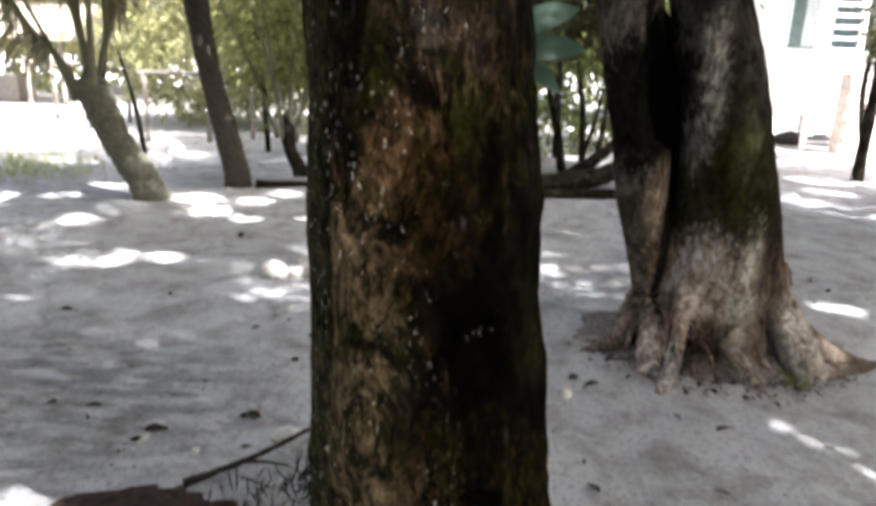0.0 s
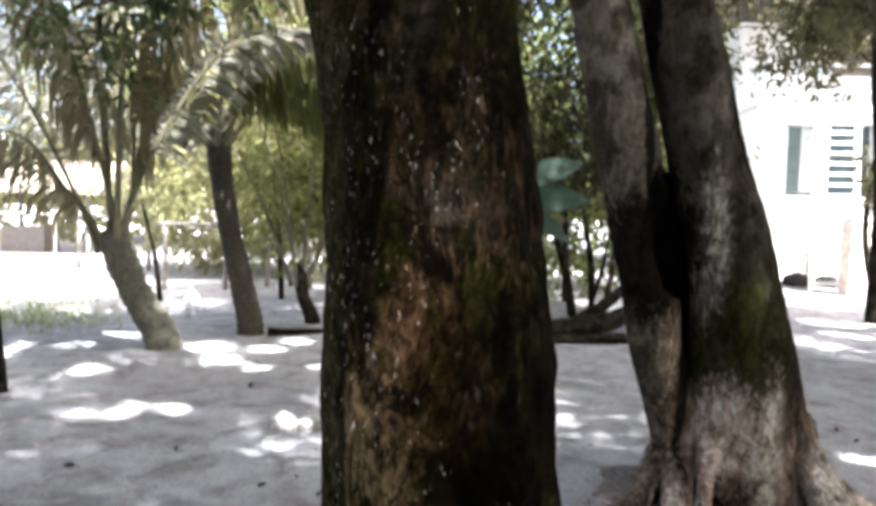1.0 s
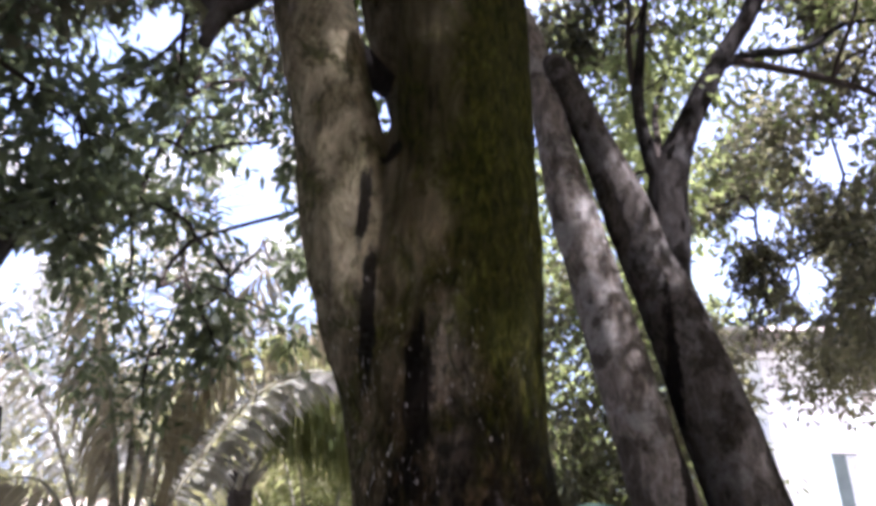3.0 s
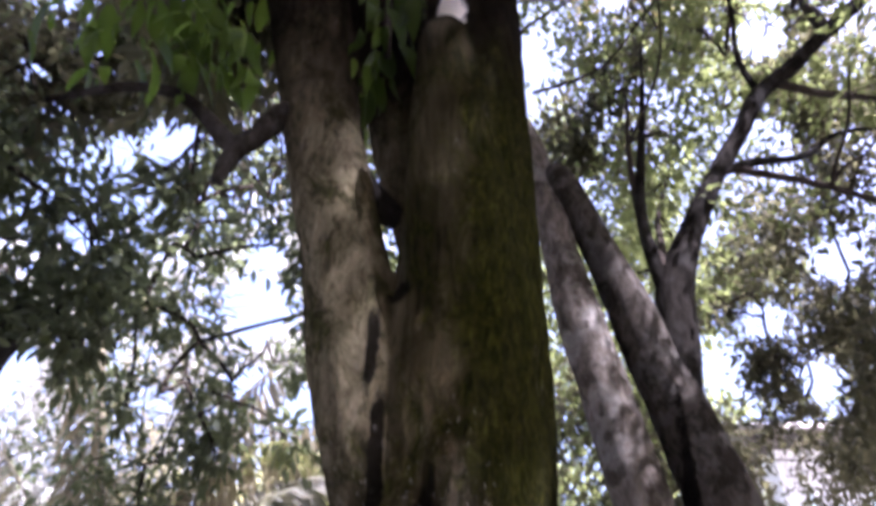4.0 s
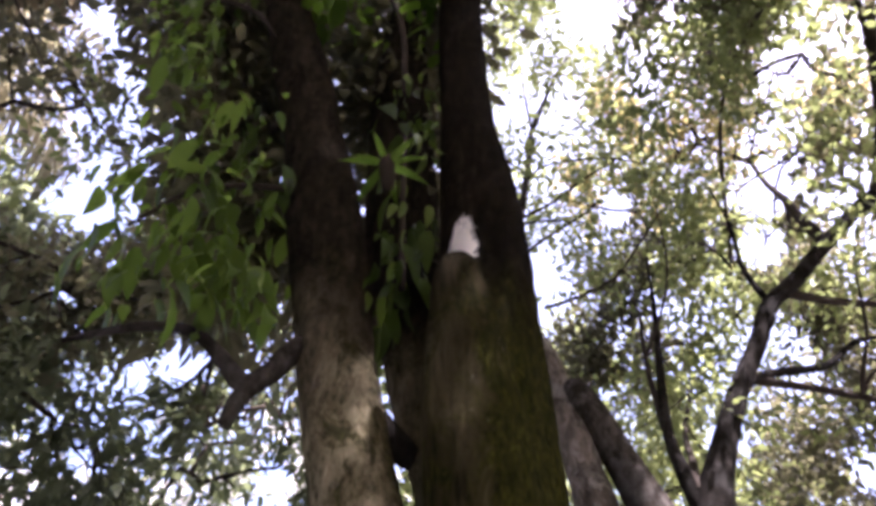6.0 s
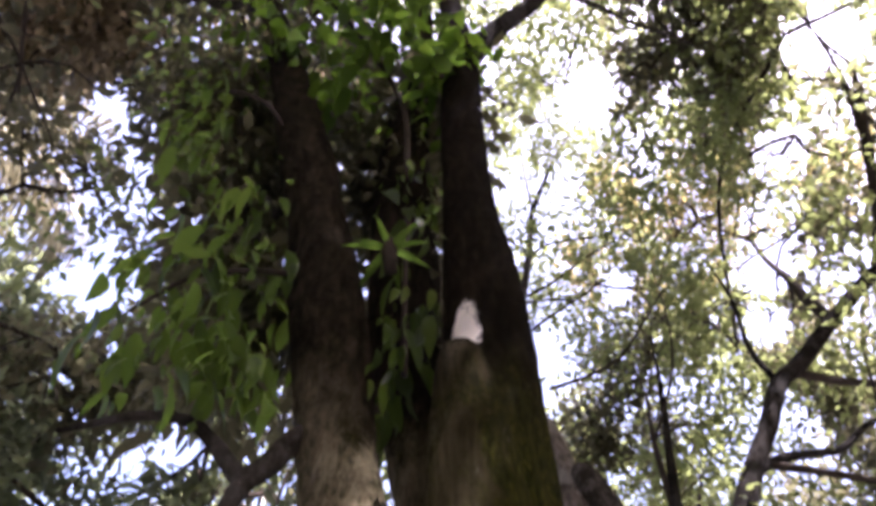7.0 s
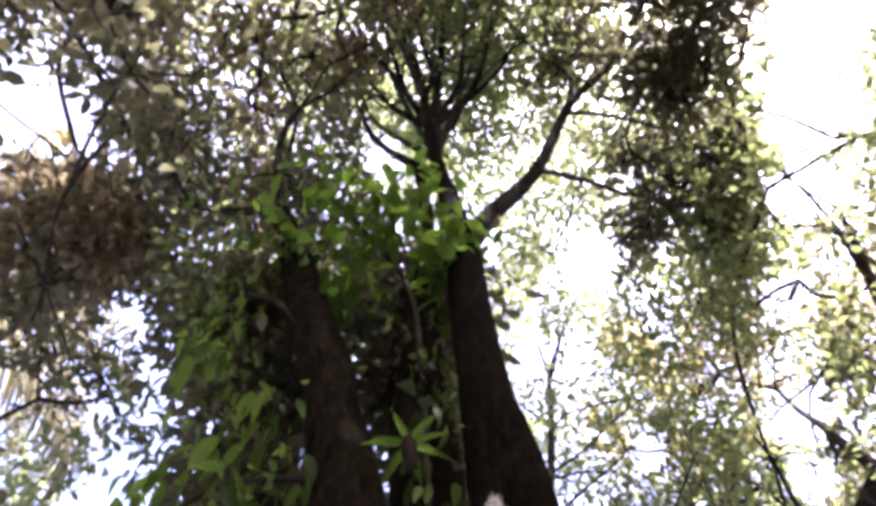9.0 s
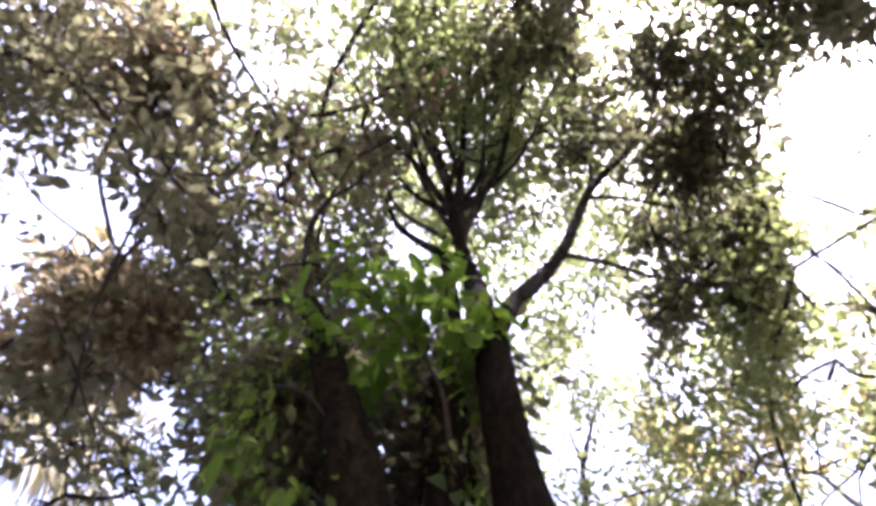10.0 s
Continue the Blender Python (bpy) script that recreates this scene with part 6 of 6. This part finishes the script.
def make_litter():
    r = np.random.default_rng(71)
    me = broad_leaf_mesh("fallen_leaf", 0.075, 0.035, 6)
    me.materials.append(M_DRY)
    first = None
    spots = [(-2.6, 4.67), (-0.91, 2.26), (-1.14, 2.32), (0.55, 2.13), (-2.79, 4.18), (-1.7, 4.0), (-0.97, 3.62), (-1.42, 2.56)]
    spots += [(r.uniform(-4, 4.5), 2.0 + 9 * r.random() ** 1.5) for _ in range(110)]
    for x, y in spots:
        if (x - 1.3) ** 2 + (y - 3.2) ** 2 < 0.3 or math.hypot(x, y - 1.2) < 0.35:
            continue
        m = Matrix.Translation((x, y, ground_height(x, y) + 0.012)) @ Euler((r.normal(0, 0.35), r.normal(-0.1, 0.2), r.uniform(0, 6.28))).to_matrix().to_4x4()
        s = r.uniform(0.6, 1.3)
        if first is None:
            first = tagged(new("fallen_leaf", me), "dry curled brown leaf lying on the sand", "leaf", "fallen leaves")
            first.matrix_basis = m
        else:
            copy_thing(first, m @ Matrix.Scale(s, 4))


make_litter()


def make_debris():
    r = np.random.default_rng(81)
    n = 1500
    x, y = r.uniform(-5, 5.5, n), 1.6 + 9 * r.random(n) ** 1.4
    keep = (np.hypot(x, y - 1.2) > 0.36) & (np.hypot(x - 1.45, y - 3.55) > 0.5)
    x, y = x[keep], y[keep]
    z = np.array([ground_height(a, b) + 0.006 for a, b in zip(x, y)])
    axis = unit(np.stack([r.normal(0, 1, len(x)), r.normal(0, 1, len(x)), r.normal(0, 0.15, len(x))], 1))
    size = r.uniform(0.008, 0.035, len(x))
    me = leaf_mesh("leaf_crumbs", np.stack([x, y, z], 1), axis, unit(r.normal(0, 0.3, (len(x), 3)) + np.array([0, 0, 1.0])), size, size * 0.5, 0.3)
    tagged(part("leaf_crumbs", me, M_CRUMB), "crumbs of dry leaves strewn over the sand", "leaf litter", kind="stuff")


make_debris()


# ---------------------------------------------------------------- yard furniture at the clearing
def make_post_frame(x, y, w, h, label):
    f = thing("wooden_frame", label, "frame", (x, y, 0), "frames in the clearing")
    for dx in (0, w):
        g = Geo()
        tube(g, [(x + dx, y, -0.1, 0.05), (x + dx + 0.02, y, h * 0.5, 0.045), (x + dx, y, h, 0.045)], 0.2, 8)
        part("post", g, M_WOOD, f)
    g = Geo()
    tube(g, [(x - 0.15, y, h, 0.04), (x + w / 2, y, h + 0.02, 0.04), (x + w + 0.15, y, h, 0.04)], 0.2, 8)
    part("rail", g, M_WOOD, f)
    return f


make_post_frame(-5.3, 12.0, 1.1, 1.15, "weathered wooden post frame on the sand")
make_post_frame(-8.6, 15.0, 1.6, 1.2, "weathered wooden post frame on the sand")
make_post_frame(-11.0, 15.4, 1.6, 1.2, "weathered wooden post frame on the sand")
make_post_frame(-3.6, 12.6, 0.8, 0.9, "weathered wooden post frame on the sand")
make_sapling((-4.56, 10.2, 0), (-4.85, 10.2, 1.5), 0.035)


def make_hut(x, y):
    hut = thing("open_shelter", "low open shelter with a thatched roof and posts", "shelter", (x, y, 0))
    for dx, dy in ((0, 0), (3.4, 0), (0, 2.2), (3.4, 2.2)):
        g = Geo()
        tube(g, [(x + dx, y + dy, -0.1, 0.07), (x + dx, y + dy, 1.0, 0.065), (x + dx, y + dy, 1.9, 0.06)], 0.3, 8)
        part("post", g, M_WOOD, hut)
    g = Geo()
    g.add([(x - 0.6, y - 0.6, 1.75), (x + 4.0, y - 0.6, 1.75), (x + 4.0, y + 1.1, 2.6), (x - 0.6, y + 1.1, 2.6), (x - 0.6, y + 2.8, 1.75), (x + 4.0, y + 2.8, 1.75),
           (x - 0.6, y - 0.6, 1.9), (x + 4.0, y - 0.6, 1.9), (x + 4.0, y + 1.1, 2.75), (x - 0.6, y + 1.1, 2.75), (x - 0.6, y + 2.8, 1.9), (x + 4.0, y + 2.8, 1.9)],
          [(0, 1, 2, 3), (3, 2, 5, 4), (7, 6, 9, 8), (8, 9, 10, 11), (0, 6, 7, 1), (4, 5, 11, 10), (1, 7, 8, 2), (2, 8, 11, 5), (6, 0, 3, 9), (9, 3, 4, 10)])
    part("thatched_roof", g, M_THATCH, hut, smooth=False)
    g = Geo().box((x + 0.3, y + 0.8, 0.0), (x + 1.6, y + 1.6, 0.75))
    part("counter", g, M_WOOD, hut, smooth=False)


make_hut(-14.0, 19.0)


# ---------------------------------------------------------------- house
def make_house():
    house = thing("house", "two-storey white house with teal trim and an outside stair", "house", (12.0, 18.0, 0))
    # front wall with a doorway, in pieces round the opening
    y0, y1 = 17.4, 17.6
    for k, (lo, hi) in enumerate((((6.9, y0, 0), (8.15, y1, 4.0)), ((9.1, y0, 0), (9.25, y1, 4.0)), ((12.0, y0, 0), (16.0, y1, 4.0)), ((9.25, y0, 3.93), (12.0, y1, 4.0)), ((9.25, y0, 0), (12.0, y1, 2.15)), ((10.32, y0, 2.15), (10.44, y1, 3.93)), ((8.15, y0, 0), (9.1, y1, 2.15)), ((8.15, y0, 3.9), (9.1, y1, 4.0)),
                                  ((6.9, y0, 4.2), (9.2, y1, 6.4)), ((11.8, y0, 4.2), (16.0, y1, 6.4)), ((9.2, y0, 4.2), (11.8, y1, 5.0)), ((9.2, y0, 6.1), (11.8, y1, 6.4)),
                                  ((6.9, y1, 0), (7.1, 24.0, 6.4)), ((15.8, y1, 0), (16.0, 24.0, 6.4)), ((6.9, 23.8, 0), (16.0, 24.0, 6.4)))):
        part("wall", Geo().box(lo, hi), M_WALL, house, smooth=False)
    # dark panel added behind the opening in place of a shaded room
    part("porch_backing", Geo().box((9.2, 17.64, 2.0), (12.05, 17.70, 3.99)), M_PORCH_SHADE, house, smooth=False)
    part("floor_slab", Geo().box((6.8, 15.9, 4.0), (16.1, 24.0, 4.18)), M_WALL, house, smooth=False)
    door = part("shutter_door", Geo().box((8.21, 17.46, 2.2), (8.56, 17.52, 3.86)), M_GREY_DOOR, house, "grey-green shutter leaf", smooth=False)
    part("inner_panel", Geo().box((8.56, 17.55, 2.2), (9.09, 17.59, 3.86)), M_PANEL, house, smooth=False)
    for x in (8.15, 9.08):
        part("door_jamb", Geo().box((x - 0.04, 17.36, 2.15), (x + 0.04, 17.398, 3.95)), M_TEAL, house, "teal painted jamb", smooth=False)
    for x, y in ((8.33, 16.0), (11.4, 16.0), (13.2, 16.0)):
        part("veranda_post", Geo().box((x - 0.09, y - 0.09, 0), (x + 0.09, y + 0.09, 3.998)), M_TEAL, house, "teal painted post", smooth=False)
    for x in np.arange(6.9, 16.1, 1.3):
        part("railing_post", Geo().box((x - 0.04, 15.95, 4.18), (x + 0.04, 16.03, 5.1)), M_TEAL, house, smooth=False)
    for z in (4.45, 4.75, 5.05):
        part("railing_bar", Geo().box((6.9, 15.96, z), (16.0, 16.0, z + 0.05)), M_WALL, house, smooth=False)
    g = Geo()
    g.add([(6.2, 15.2, 6.3), (16.7, 15.2, 6.3), (16.7, 20.0, 7.8), (6.2, 20.0, 7.8), (16.7, 24.8, 6.3), (6.2, 24.8, 6.3),
           (6.2, 15.2, 6.38), (16.7, 15.2, 6.38), (16.7, 20.0, 7.88), (6.2, 20.0, 7.88), (16.7, 24.8, 6.38), (6.2, 24.8, 6.38)],
          [(0, 1, 2, 3), (3, 2, 4, 5), (7, 6, 9, 8), (8, 9, 11, 10), (0, 6, 7, 1), (5, 4, 10, 11), (1, 7, 8, 2), (2, 8, 10, 4), (6, 0, 3, 9), (9, 3, 5, 11)])
    part("roof", g, M_TIN, house, "pale sheet-metal roof", smooth=False)
    pillar = part("brick_pillar", Geo().box((7.96, 13.96, 0), (8.54, 14.34, 1.6)), M_BRICK, house, "tan brick pillar", smooth=False)
    brick = Geo().box((-0.15, -0.04, -0.075), (0.15, 0.04, 0.075)).mesh("brick", False)
    brick.materials.append(M_BRICK)
    shift = np.random.default_rng(19)
    for row in range(9):
        for col in range(2):
            ob = new("brick", brick)
            ob.parent = pillar
            ob.location = (8.10 + 0.30 * col + shift.normal(0, 0.012) + (0.05 if row % 2 else -0.02), 13.94 + shift.normal(0, 0.008), 0.09 + 0.168 * row)

    stair = thing("outside_stair", "steep white wooden stair up to the veranda", "stairs", (8.6, 15.5, 0))
    foot, head = np.array((7.50, 14.5, 0.0)), np.array((8.15, 15.9, 4.1))
    for dx in (0, 0.90):
        g = Geo()
        o = np.array((dx, 0, 0))
        tube(g, [(*(foot + o), 0.07), (*((foot + head) / 2 + o), 0.07), (*(head + o), 0.07)], 0.4, 4)
        part("stringer", g, M_WALL, stair, smooth=False)
    for i in range(17):
        p = foot + (head - foot) * (i + 0.7) / 17.2
        part("tread", Geo().box((p[0], p[1] - 0.10, p[2] - 0.02), (p[0] + 0.90, p[1] + 0.12, p[2] + 0.025)), M_WALL, stair, smooth=False)

    chair = thing("garden_chair", "tall grey-brown slatted chair against the white wall", "chair", (9.0, 16.9, 0))
    x, y = 8.72, 16.66
    for dx in (0, 0.66):
        for dy, h in ((0, 0.66), (0.48, 1.46)):
            part("leg", Geo().box((x + dx - 0.03, y + dy - 0.025, 0), (x + dx + 0.03, y + dy + 0.025, h)), M_CHAIR, chair, smooth=False)
    part("seat", Geo().box((x - 0.04, y - 0.04, 0.66), (x + 0.70, y + 0.45, 0.71)), M_WOOD, chair, smooth=False)
    for z in (0.84, 1.04, 1.22, 1.38):
        part("back_slat", Geo().box((x + 0.031, y + 0.46, z), (x + 0.629, y + 0.49, z + 0.07)), M_CHAIR, chair, smooth=False)


make_house()
